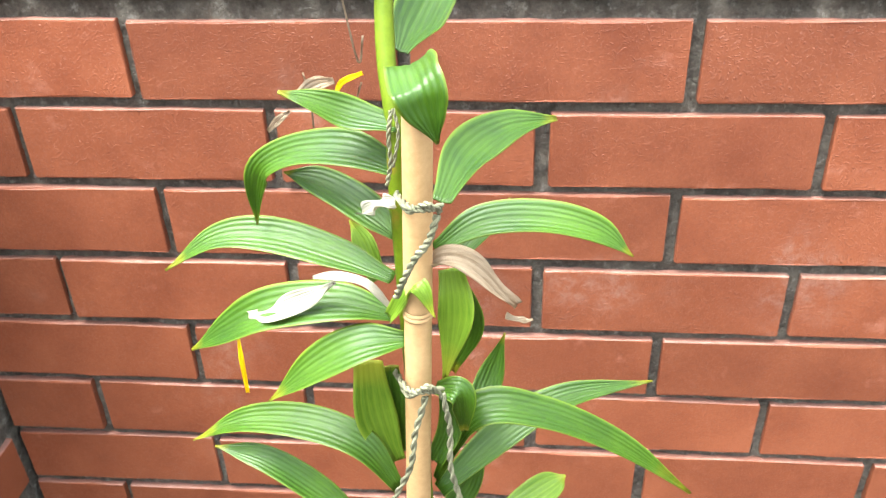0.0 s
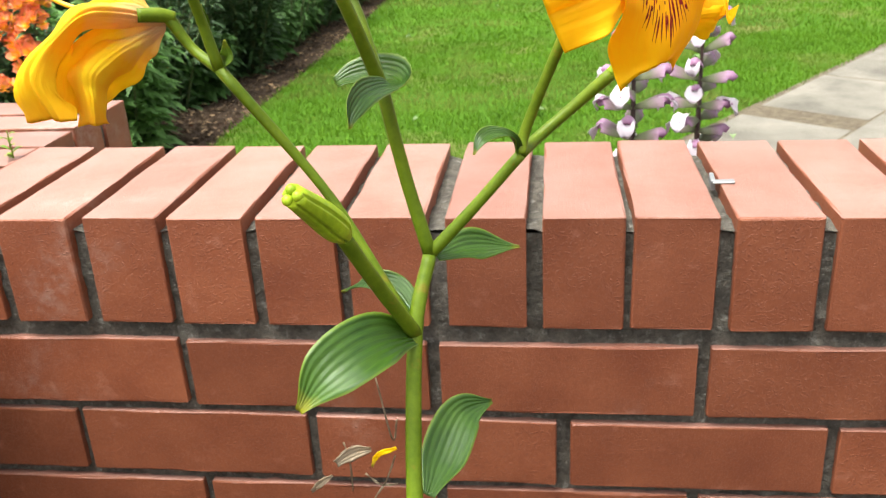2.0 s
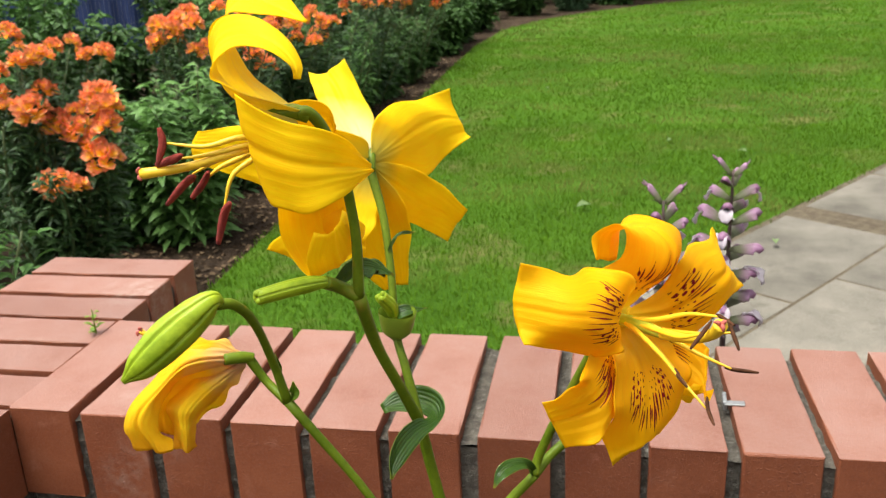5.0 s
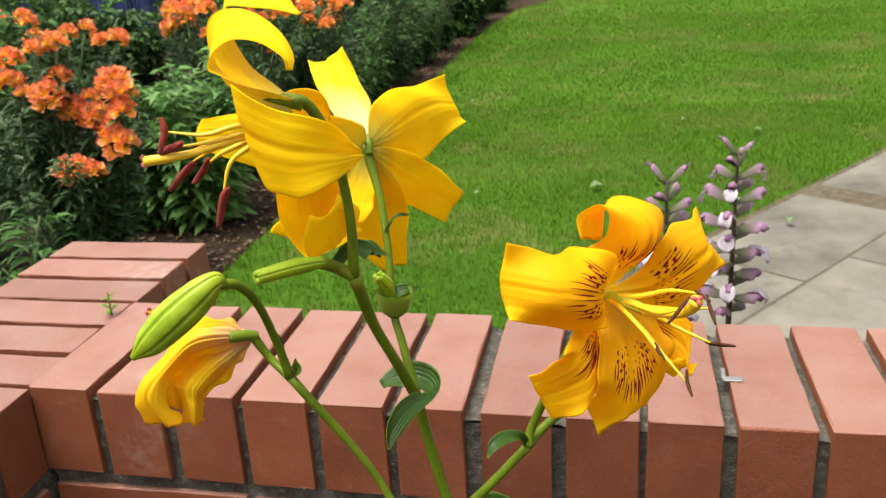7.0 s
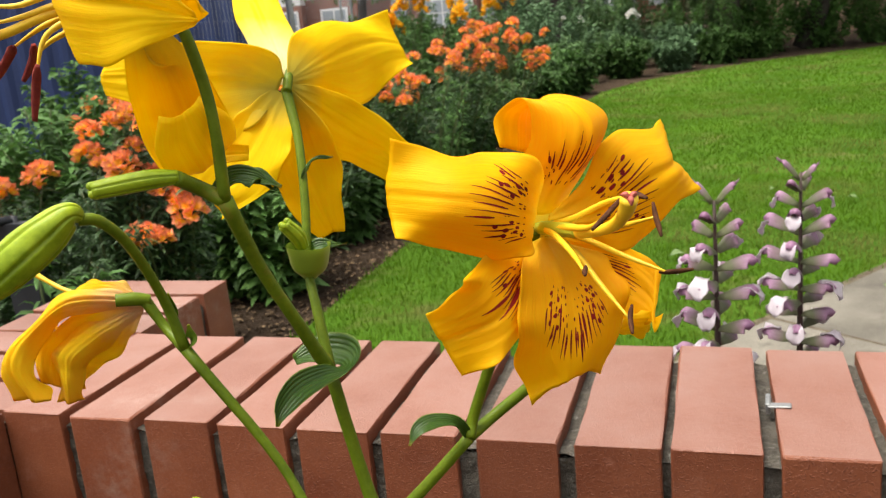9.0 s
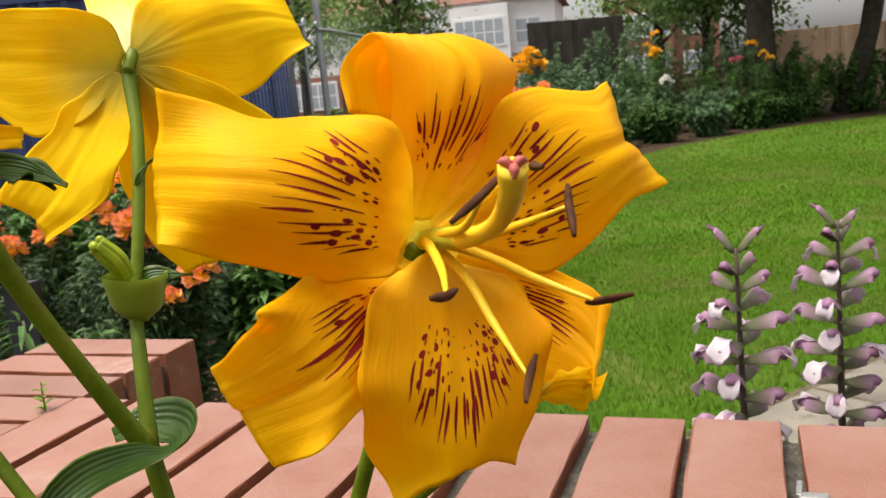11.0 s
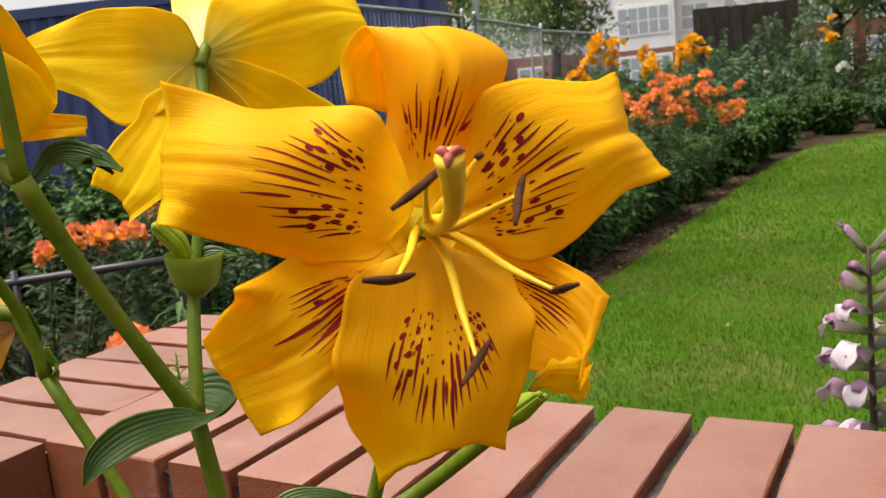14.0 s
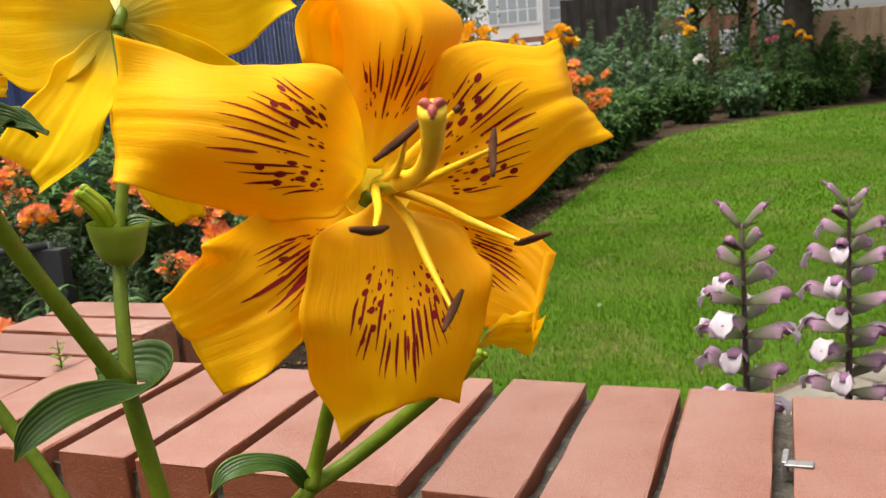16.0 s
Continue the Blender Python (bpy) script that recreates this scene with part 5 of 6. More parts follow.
def bush(name, x, y, height, radius, material, leaf_len, leaf_wide, count, label, category, heads=(), head_count=0, stems=14, seed=1, group="", low=0.0, head_scale=1.0, droop=0.35, spots=()):
    """A stand of stems with leaves; spots are flower heads at set places, over the stems that come first."""
    g = np.random.default_rng(seed)
    root = holder(name, (x, y, GROUND - 0.03), label, category, group)
    near = y < 8.5
    bm = bmesh.new()
    tops = []
    for k in range(stems):
        a, r = g.uniform(0, 6.283), radius * math.sqrt(g.uniform(0.02, 1))
        h = height * g.uniform(0.72, 1.0) * (1 - 0.25 * (r / radius) ** 2)
        tip = Vector((math.cos(a) * r, math.sin(a) * r, h))
        if k < len(spots):
            tip = Vector(spots[k]) - root.location
        foot = Vector((tip.x * 0.35, tip.y * 0.35, 0))
        mid = foot.lerp(tip, 0.55) + Vector((g.normal(0, 0.03), g.normal(0, 0.03), 0.05))
        tube(bm, [foot, mid, tip], [0.007, 0.005, 0.003], 5, 6)
        tops.append((foot, mid, tip))
        if near:
            part("stem", bm, TWIG, root)
            bm = bmesh.new()
    if near:
        bm.free()
    else:
        tagged(part("stalk_tangle", bm, TWIG, root), kind="stuff")
    k = g.integers(0, stems, count)
    s = g.uniform(low, 1.0, count) ** 0.8
    F, M, T = (np.array([[*q[i]] for q in tops]) for i in range(3))
    s1 = s[:, None]
    pos = (1 - s1) ** 2 * F[k] + 2 * s1 * (1 - s1) * M[k] + s1**2 * T[k]
    a = g.uniform(0, 6.283, count)
    way = np.stack([np.cos(a), np.sin(a), g.uniform(-0.1, 0.9, count)], 1)
    pos = pos + way * [[1, 1, 0]] * g.uniform(0.0, 0.03, (count, 1))
    size = leaf_len * g.uniform(0.6, 1.2, count) * (1.15 - 0.5 * s)
    v, f, uv = many_leaves(pos, way, size, size * leaf_wide, np.full(count, droop), g)
    tagged(stuff_mesh("foliage", v, f, material, root, uv), kind="stuff")
    order = [*range(len(spots)), *sorted(range(len(spots), stems), key=lambda q: -tops[q][2].z)]
    for i in range(head_count):
        q = tops[order[i % stems]][2]
        head = new("flower_head", heads[i % len(heads)])
        head.parent = root
        jitter = Vector((0, 0, 0)) if i < stems else Vector((g.normal(0, 0.10), g.normal(0, 0.10), -0.06 * g.random()))
        head.location = q + jitter + Vector((0, 0, 0.01))
        head.rotation_euler = (g.normal(0, 0.35), g.normal(0, 0.35), g.uniform(0, 6.28))
        head.scale = [head_scale * g.uniform(0.8, 1.15)] * 3
    return root


AL = "bushy alstroemeria with clusters of orange flowers over dark leaves"
CLUMP = [(-1.814, 1.95, 0.949), (-1.71, 1.95, 0.973), (-1.637, 1.95, 0.994), (-1.795, 1.9, 0.872), (-1.641, 1.95, 0.885), (-1.744, 1.9, 0.828), (-1.663, 1.9, 0.827), (-1.631, 1.95, 0.767), (-1.569, 2.0, 0.8), (-1.503, 2.05, 0.842), (-1.454, 2.0, 0.81), (-1.442, 1.98, 0.765), (-1.543, 1.96, 0.752), (-1.505, 1.95, 0.696), (-1.462, 1.95, 0.66), (-1.592, 1.85, 0.593), (-1.522, 1.85, 0.581)]
bush("alstroemeria", -1.72, 2.00, 0.80, 0.38, DEEP, 0.10, 0.24, 3600, AL, "flowering plant", ALSTRO, 17, 30, 11, "alstroemerias", spots=CLUMP, head_scale=0.74)
bush("alstroemeria", -2.35, 2.05, 0.84, 0.44, DEEP, 0.10, 0.24, 2800, AL, "flowering plant", ALSTRO, 9, 18, 12, "alstroemerias", head_scale=0.78)
CLUMP = [(-1.857, 3.2, 0.9), (-1.784, 3.2, 0.955), (-1.677, 3.2, 0.987), (-1.682, 3.2, 0.848), (-1.8, 3.3, 0.99), (-1.86, 3.25, 0.96), (-2.108, 3.7, 0.907), (-1.932, 3.7, 0.99), (-1.768, 3.7, 1.013), (-1.614, 3.7, 0.979), (-1.498, 3.7, 0.89), (-1.369, 3.7, 0.943), (-1.691, 3.7, 0.866), (-1.857, 3.7, 0.826), (-2.032, 3.7, 0.86)]
bush("alstroemeria", -1.80, 3.35, 0.80, 0.36, DEEP, 0.10, 0.24, 2600, AL, "flowering plant", ALSTRO, 15, 22, 19, "alstroemerias", spots=CLUMP, head_scale=0.74)
CLUMP = [(-1.676, 4.2, 0.879), (-1.60, 4.2, 0.93), (-1.539, 4.2, 0.887), (-1.387, 4.2, 0.894), (-1.416, 4.15, 0.776), (-1.45, 4.3, 0.93), (-1.322, 4.2, 0.873), (-1.727, 3.9, 0.781), (-1.62, 3.9, 0.69), (-1.68, 3.9, 0.742)]
bush("alstroemeria", -1.65, 4.35, 0.80, 0.42, DEEP, 0.10, 0.24, 3600, AL, "flowering plant", ALSTRO, 14, 24, 13, "alstroemerias", spots=CLUMP, head_scale=0.74)
bush("alstroemeria", -1.68, 5.9, 0.98, 0.5, DEEP, 0.10, 0.24, 2600, AL, "flowering plant", ALSTRO, 10, 20, 14, "alstroemerias", head_scale=0.78)
g = random.Random(7)
CLUMP = []
for k in range(52):
    across = g.uniform(-1, 1)
    CLUMP.append((-1.74 + 0.52 * across, 7.85 - 0.5 * g.random(), g.uniform(0.80, 1.17) - 0.12 * across * across - (0.22 * g.random() if k % 4 == 0 else 0.0)))
bush("alstroemeria", -1.8, 7.9, 1.06, 0.62, DEEP, 0.09, 0.2, 3000, AL, "flowering plant", ALSTRO, 52, 60, 15, "alstroemerias", spots=CLUMP, head_scale=0.78)
bush("alstroemeria", -2.9, 3.6, 0.9, 0.5, DEEP, 0.09, 0.2, 1500, AL, "flowering plant", ALSTRO, 12, 18, 16, "alstroemerias", head_scale=0.78)
bush("alstroemeria", -1.66, 1.15, 0.50, 0.26, DEEP, 0.09, 0.24, 1300, AL, "flowering plant", ALSTRO, 2, 10, 17, "alstroemerias", head_scale=0.78)
bush("alstroemeria", -2.9, 1.75, 0.74, 0.42, DEEP, 0.09, 0.22, 2000, AL, "flowering plant", ALSTRO, 6, 16, 18, "alstroemerias", head_scale=0.78)
bush("phlox", -1.62, 2.75, 0.82, 0.32, PHLOX, 0.13, 0.34, 2200, "leafy green phlox not yet in flower", "border plant", seed=21, stems=20)
bush("phlox", -1.62, 5.1, 0.95, 0.36, BUSH_LIGHT, 0.10, 0.2, 1900, "tall leafy green phlox not yet in flower", "border plant", seed=22, stems=22)
bush("phlox", -2.75, 2.9, 1.05, 0.45, BUSH_LIGHT, 0.14, 0.34, 2600, "leafy green phlox not yet in flower", "border plant", seed=23, stems=20)
bush("phlox", -2.4, 5.4, 1.1, 0.5, BUSH_LIGHT, 0.12, 0.28, 1500, "leafy green phlox not yet in flower", "border plant", seed=24, stems=20)
bush("phlox", -1.55, 6.9, 0.7, 0.32, BUSH, 0.10, 0.25, 1300, "dark leafy phlox not yet in flower", "border plant", seed=25, stems=20)
bush("young_lily", -1.14, 0.95, 0.74, 0.13, BUSH_LIGHT, 0.13, 0.2, 260, "young green lily stems with narrow arching leaves", "border plant", seed=26, stems=4, droop=0.5)
LY = "tall lilies with golden yellow flowers"
bush("yellow_lily", -2.6, 9.5, 1.45, 0.2, BUSH_LIGHT, 0.14, 0.18, 700, LY, "flowering plant", LILIES, 4, 7, 31, "yellow lilies", head_scale=0.8)
bush("yellow_lily", -2.12, 9.65, 1.42, 0.22, BUSH_LIGHT, 0.14, 0.18, 700, LY, "flowering plant", LILIES, 6, 8, 35, "yellow lilies", head_scale=0.8)
CLUMP = [(-3.02, 9.3, 1.60), (-2.86, 9.3, 1.53), (-2.94, 9.3, 1.32), (-3.23, 9.25, 1.14), (-3.1, 9.3, 1.44), (-3.05, 9.25, 1.51), (-2.9, 9.3, 1.42), (-3.18, 9.3, 1.32), (-3.36, 9.3, 1.2)]
bush("yellow_lily", -3.08, 9.3, 1.5, 0.3, BUSH_LIGHT, 0.14, 0.18, 1000, LY, "flowering plant", LILIES, 9, 13, 32, "yellow lilies", head_scale=0.8, spots=CLUMP)
bush("yellow_lily", -1.2, 15.9, 1.75, 0.35, BUSH_LIGHT, 0.16, 0.18, 900, LY, "flowering plant", LILIES, 4, 8, 33, "yellow lilies", head_scale=0.8)
bush("yellow_lily", 0.35, 15.9, 1.4, 0.35, BUSH_LIGHT, 0.16, 0.18, 900, LY, "flowering plant", LILIES, 3, 6, 34, "yellow lilies", head_scale=0.7)
RO = "leafy rose bush with white flowers"
bush("rose_bush", -1.95, 14.9, 0.95, 0.7, BLUE_GREEN, 0.11, 0.5, 2200, RO, "rose bush", ROSES, 2, 20, 41, "rose bushes", head_scale=1.1)
bush("rose_bush", -1.1, 15.4, 0.98, 0.6, BLUE_GREEN, 0.11, 0.5, 1800, RO, "rose bush", ROSES, 3, 20, 42, "rose bushes", head_scale=1.1)
bush("rose_bush", -0.2, 16.2, 1.25, 0.6, BUSH_LIGHT, 0.11, 0.5, 1800, "leafy bush with a few pink flowers", "rose bush", PINKS, 2, 20, 43, "rose bushes", head_scale=1.0)
BACK_ROW = [(-2.9, 12.6, 1.1, 0.7, FAR_LEAF), (-2.6, 14.2, 1.5, 0.9, BLUE_GREEN), (-3.4, 11.0, 1.2, 0.7, BUSH), (-3.4, 16.4, 1.9, 1.1, BLUE_GREEN), (-2.0, 17.6, 2.4, 0.9, BLUE_GREEN), (-0.8, 17.9, 2.1, 1.0, FAR_LEAF), (0.3, 17.2, 1.8, 0.9, FAR_LEAF), (1.2, 16.9, 1.35, 0.7, BUSH_LIGHT), (2.2, 17.6, 1.35, 0.8, BUSH_LIGHT), (3.3, 17.9, 1.4, 0.9, BUSH_LIGHT)]
BACK_ROW += [(-1.75, 2.75, 0.42, 0.3, BUSH), (-1.7, 3.7, 0.36, 0.26, BUSH), (-1.66, 4.75, 0.33, 0.24, BUSH), (-3.7, 10.4, 1.3, 0.7, BUSH_LIGHT), (-4.6, 11.6, 1.4, 0.8, BUSH), (-3.9, 13.4, 1.6, 0.9, FAR_LEAF), (4.6, 18.3, 1.5, 1.0, FAR_LEAF), (6.2, 18.6, 1.6, 1.1, BUSH), (-4.6, 13.0, 1.5, 1.0, BUSH), (-2.6, 8.8, 0.8, 0.6, BUSH), (-3.0, 7.2, 0.9, 0.7, BUSH_LIGHT), (-3.4, 5.0, 0.9, 0.7, BUSH), (-3.7, 3.2, 0.8, 0.6, BUSH_LIGHT), (-1.85, 10.9, 0.75, 0.5, BUSH_LIGHT), (-1.9, 12.2, 0.8, 0.5, FAR_LEAF), (-1.7, 9.4, 0.7, 0.42, BUSH), (-5.2, 4.2, 1.2, 0.8, BUSH), (-4.4, 5.6, 1.2, 0.8, BUSH_LIGHT), (-4.4, 2.6, 1.0, 0.7, BUSH), (-5.6, 2.6, 1.2, 0.8, BUSH), (-3.9, 7.6, 1.1, 0.7, BUSH), (-1.5, 14.6, 0.7, 0.5, FAR_LEAF), (-0.4, 15.6, 0.8, 0.6, BLUE_GREEN), (0.9, 16.0, 0.6, 0.45, BUSH), (-1.7, 16.0, 1.5, 0.8, FAR_LEAF), (-1.75, 12.9, 0.7, 0.45, BUSH), (-1.05, 13.5, 0.65, 0.45, BUSH), (-0.35, 14.2, 0.6, 0.45, BLUE_GREEN), (0.35, 15.1, 0.65, 0.5, BUSH), (-1.65, 5.5, 0.34, 0.2, BUSH), (-1.63, 6.3, 0.4, 0.2, BUSH), (-1.62, 7.1, 0.36, 0.2, BUSH), (-1.6, 7.9, 0.4, 0.22, BUSH), (-1.52, 8.8, 0.55, 0.26, BUSH), (-1.55, 10.0, 0.6, 0.3, BUSH), (-1.5, 11.2, 0.6, 0.3, BUSH)]
for i, (x, y, h, r, m) in enumerate(BACK_ROW):
    bush("shrub", x, y, h, r, m, 0.13, 0.5, int(1800 + 2600 * r), "rounded leafy green shrub in the border", "shrub", seed=60 + i, stems=26, group="border shrubs")

# pebbles and crumbs on the soil
v, f = [], []
for i in range(3500):
    x, y = rng.uniform(-2.0, -1.15), rng.uniform(0.6, 9.0)
    s = rng.uniform(0.005, 0.02)
    o = len(v)
    p = [(1, 0, 0), (0, 1, 0), (-1, 0, 0), (0, -1, 0), (0, 0, 0.7)]
    v += [(x + a * s * rng.uniform(0.6, 1.2), y + b * s * rng.uniform(0.6, 1.2), GROUND - 0.032 + c * s * 1.4) for a, b, c in p]
    f += [(o, o + 1, o + 4), (o + 1, o + 2, o + 4), (o + 2, o + 3, o + 4), (o + 3, o, o + 4)]
tagged(stuff_mesh("soil_crumbs", v, f, SOIL), "loose crumbs of dark soil", "soil", kind="stuff")
LITTER = thin("leaf_litter", (0.05, 0.030, 0.016), (0.26, 0.17, 0.09), 0.1, 0.8, island=0.6)
k = 4200
spot = np.stack([rng.uniform(-2.0, -1.17, k), rng.uniform(0.6, 9.0, k), np.full(k, GROUND - 0.022)], 1)
turn = rng.uniform(0, 6.283, k)
size = rng.uniform(0.012, 0.045, k)
v, f, uv = many_leaves(spot, np.stack([np.cos(turn), np.sin(turn), rng.uniform(-0.05, 0.3, k)], 1), size, size * 0.5, np.full(k, 0.1), rng)
tagged(stuff_mesh("leaf_litter", v, f, LITTER, None, uv), "dry brown leaf litter on the border soil", "leaf litter", kind="stuff")

FALLEN = thin("fallen_green_leaf", (0.10, 0.17, 0.05), (0.22, 0.30, 0.12), 0.2, 0.6, island=0.3)
for x, y, size, turn in ((0.116, 3.135, 0.075, 0.5), (-0.248, 6.3, 0.05, 2.0), (0.576, 4.455, 0.05, 1.0), (0.945, 4.184, 0.06, 2.6), (-0.75, 5.05, 0.045, 0.3), (0.862, 2.69, 0.05, 1.5), (-0.41, 3.01, 0.04, 4.0)):
    d = Vector((math.cos(turn), math.sin(turn), 0))
    c = Vector((x, y, GROUND + 0.026))
    bl = Blade([c - d * size / 2, c + Vector((0, 0, 0.008)), c + d * size / 2], [0.001, size * 0.28, 0.001], [(0.1, -0.2, 1)], 0.4, 0.002, samples=14)
    tagged(link("fallen_leaf", blade_mesh(bl, 6, 8, 0.0006), FALLEN), "single pale green leaf fallen on the mown lawn", "leaf", "fallen leaves")

# ---- acanthus behind the wall ----
BRACT = thin("purple_bract", (0.25, 0.10, 0.19), (0.48, 0.28, 0.42), 0.25, 0.45, base=(0.17, 0.18, 0.095), base_at=(0.62, 0.25), veins=0.4, vein_count=3.0, tip=(0.33, 0.13, 0.23), tip_at=(0.85, 1.2))
SEPAL = thin("grey_green_sepal", (0.10, 0.12, 0.055), (0.22, 0.22, 0.13), 0.2, 0.6)
LIP = thin("white_lip", (0.60, 0.50, 0.56), (0.78, 0.72, 0.75), 0.35, 0.5, island=0.1)
SPIKE = surface("purple_brown_stem", (0.035, 0.02, 0.018), (0.09, 0.05, 0.04), 30, 200, 0.6, 0.3, 0.001)


def acanthus(x, y, top, lean, seed):
    g = random.Random(seed)
    root = holder("acanthus", (x, y, GROUND - 0.03), "acanthus flower spike with purple hooded bracts and white lips", "flowering plant", "acanthus spikes")
    h = top - GROUND + 0.03
    line = [Vector((lean * s * s, 0.01 * s, h * s)) for s in (0, 0.35, 0.7, 1.0)]
    part("stem", tube(bmesh.new(), line, [0.006, 0.0055, 0.0045, 0.002], 8, 24), SPIKE, root)
    pts = spline(line, 400)
    up = Vector((0, 0, 1))
    for r in range(14):
        down = 0.004 + 0.0222 * r + g.uniform(-0.003, 0.003)
        c = pts[min(400, max(0, int((1 - down / h) * 400)))]
        grown = min(1.0, 0.5 + r * 0.13)
        for k in range(2):
            a = 3.1416 * k + (r % 2) * 1.35 - 0.2 + g.uniform(-0.3, 0.3)
            d = Vector((math.cos(a), math.sin(a), 0))
            L = 0.048 * grown * g.uniform(0.85, 1.15)
            rise = g.uniform(0.2, 0.42) + (0.7 if r < 5 else 0.0) / (r + 1)
            tip = c + d * L + up * L * (rise - 0.16)
            hood = Blade([c, c + d * L * 0.4 + up * L * rise * 0.6, c + d * L * 0.8 + up * L * rise, tip], [0.004, 0.0105 * grown, 0.0125 * grown, 0.006], [(up - d * rise)], -1.15, 0.0004, samples=20)
            part("bract", blade_mesh(hood, 8, 7, 0.0008), BRACT, root)
            green = Blade([c - up * 0.004, c + d * L * 0.35 + up * L * 0.02, c + d * L * 0.62 + up * L * 0.12], [0.002, 0.0045 * grown, 0.0008], [up], 0.4, 0.0006, samples=14)
            part("sepal", blade_mesh(green, 4, 5, 0.0006), SEPAL, root)
            if r > 1 and g.random() < 0.9:
                q, s = c + d * L * 0.5 + up * L * 0.2, g.uniform(0.8, 1.25)
                lip = Blade([q, q + d * L * 0.35 + up * L * 0.02, q + d * L * 0.5 - up * L * 0.16 * s, q + d * L * 0.5 * s - up * L * 0.36 * s], [0.003, 0.009 * grown, 0.0108 * grown * s, 0.0035 * grown], [up + d * 0.3, up + d * 0.6, d + up * 0.3], 0.35, 0.0022, 2.2, g.random() * 6, samples=16)
                part("lip", blade_mesh(lip, 8, 7, 0.0006), LIP, root)
    return root


acanthus(0.283, 0.435, 1.003, -0.008, 1)
acanthus(0.392, 0.62, 0.998, -0.004, 2)

# ---- small things on the wall ----
STEEL = surface("dull_steel", (0.22, 0.22, 0.22), (0.40, 0.40, 0.39), 60, 400, 0.55, 0.2, 0.0004, metal=0.8)
bm = box(bmesh.new(), (-0.004, -0.014, 0), (0.020, -0.004, 0.0025), 0.0008)
box(bm, (-0.006, -0.012, -0.008), (-0.001, 0.014, 0.004), 0.0008)
clip = link("metal_clip", bm, STEEL, None, False)
clip.matrix_basis = pose(0.321, 0.096, TOP - 0.0005, 2, -3, -4) @ Matrix.Scale(0.8, 4)
tagged(clip, "small bent grey metal clip in a mortar joint", "metal clip")
sprout = holder("seedling", (-0.415, 0.182, TOP - 0.012), "tiny green weed seedling growing from a mortar joint", "weed")
for i in range(9):
    a = i * 2.4
    z = 0.006 + 0.004 * i
    d = Vector((math.cos(a), math.sin(a), 0.6))
    L = 0.016 - 0.0009 * i
    b = Vector((0, 0, z))
    bl = Blade([b, b + d * L * 0.6, b + d * L + Vector((0, 0, -0.003))], [0.0008, 0.0034, 0.0004], [(-d.x * 0.5, -d.y * 0.5, 1)], 0.2, 0, samples=12)
    part("leaf", blade_mesh(bl, 4, 5, 0.0004), LEAF_PALE, sprout)
part("stem", tube(bmesh.new(), [(0, 0, 0), (0.001, 0, 0.02), (0, 0.001, 0.044)], [0.0012, 0.001, 0.0006], 6), STEM, sprout)

# ---- beyond the garden ----
BLUE = surface("blue_painted_steel", (0.018, 0.035, 0.115), (0.028, 0.05, 0.15), 2, 40, 0.5, 0.15, 0.002)
GALV = surface("galvanised_steel", (0.33, 0.35, 0.36), (0.5, 0.52, 0.53), 6, 80, 0.45, 0.1, 0.001, metal=0.7)
RENDERED = surface("white_render", (0.74, 0.74, 0.74), (0.84, 0.84, 0.84), 0.8, 12, 0.85, 0.2, 0.004)
HOUSE_BRICK = surface("house_brick", (0.20, 0.085, 0.06), (0.30, 0.14, 0.10), 1.0, 18, 0.9, 0.3, 0.004)
ROOF = surface("roof_tiles", (0.15, 0.07, 0.055), (0.24, 0.12, 0.095), 1.5, 10, 0.9, 0.5, 0.02)
DARK_WOOD = surface("dark_fence_board", (0.03, 0.025, 0.022), (0.07, 0.06, 0.05), 1.5, 30, 0.9, 0.4, 0.004, island=0.3)
PALE_WOOD = surface("pale_fence_board", (0.40, 0.27, 0.18), (0.54, 0.39, 0.27), 1.5, 30, 0.9, 0.4, 0.004, island=0.2)
PANE = mat("window_glass")[0]
PANE.node_tree.nodes["Principled BSDF"].inputs["Base Color"].default_value = (0.36, 0.40, 0.44, 1)
PANE.node_tree.nodes["Principled BSDF"].inputs["Roughness"].default_value = 0.08

container = holder("shipping_container", (-6.9, 7.6, GROUND - 0.03), "dark blue corrugated steel site container", "container")
bm = bmesh.new()
ridge = [bm.verts.new((-3.6 + 0.0575 * i, (0.0, 0.0, 0.035, 0.035)[i % 4], 0.15)) for i in range(105)]
crest = [bm.verts.new(q.co + Vector((0, 0, 2.3))) for q in ridge]
for i in range(104):
    bm.faces.new((ridge[i], ridge[i + 1], crest[i + 1], crest[i]))
part("corrugated_wall", bm, BLUE, container, "", False)
box_ob("body", (-3.58, 0.06, 0.15), (2.36, 2.3, 2.45), BLUE, container)
box_ob("top_rail", (-3.64, -0.02, 2.45), (2.42, 2.34, 2.58), BLUE, container)
box_ob("bottom_rail", (-3.64, -0.02, 0.02), (2.42, 2.34, 0.15), BLUE, container)
for x in (-3.64, 2.3):
    box_ob("corner_post", (x, -0.03, 0.0), (x + 0.14, 0.12, 2.6), BLUE, container)
container.rotation_euler = (0, 0, radians(24))


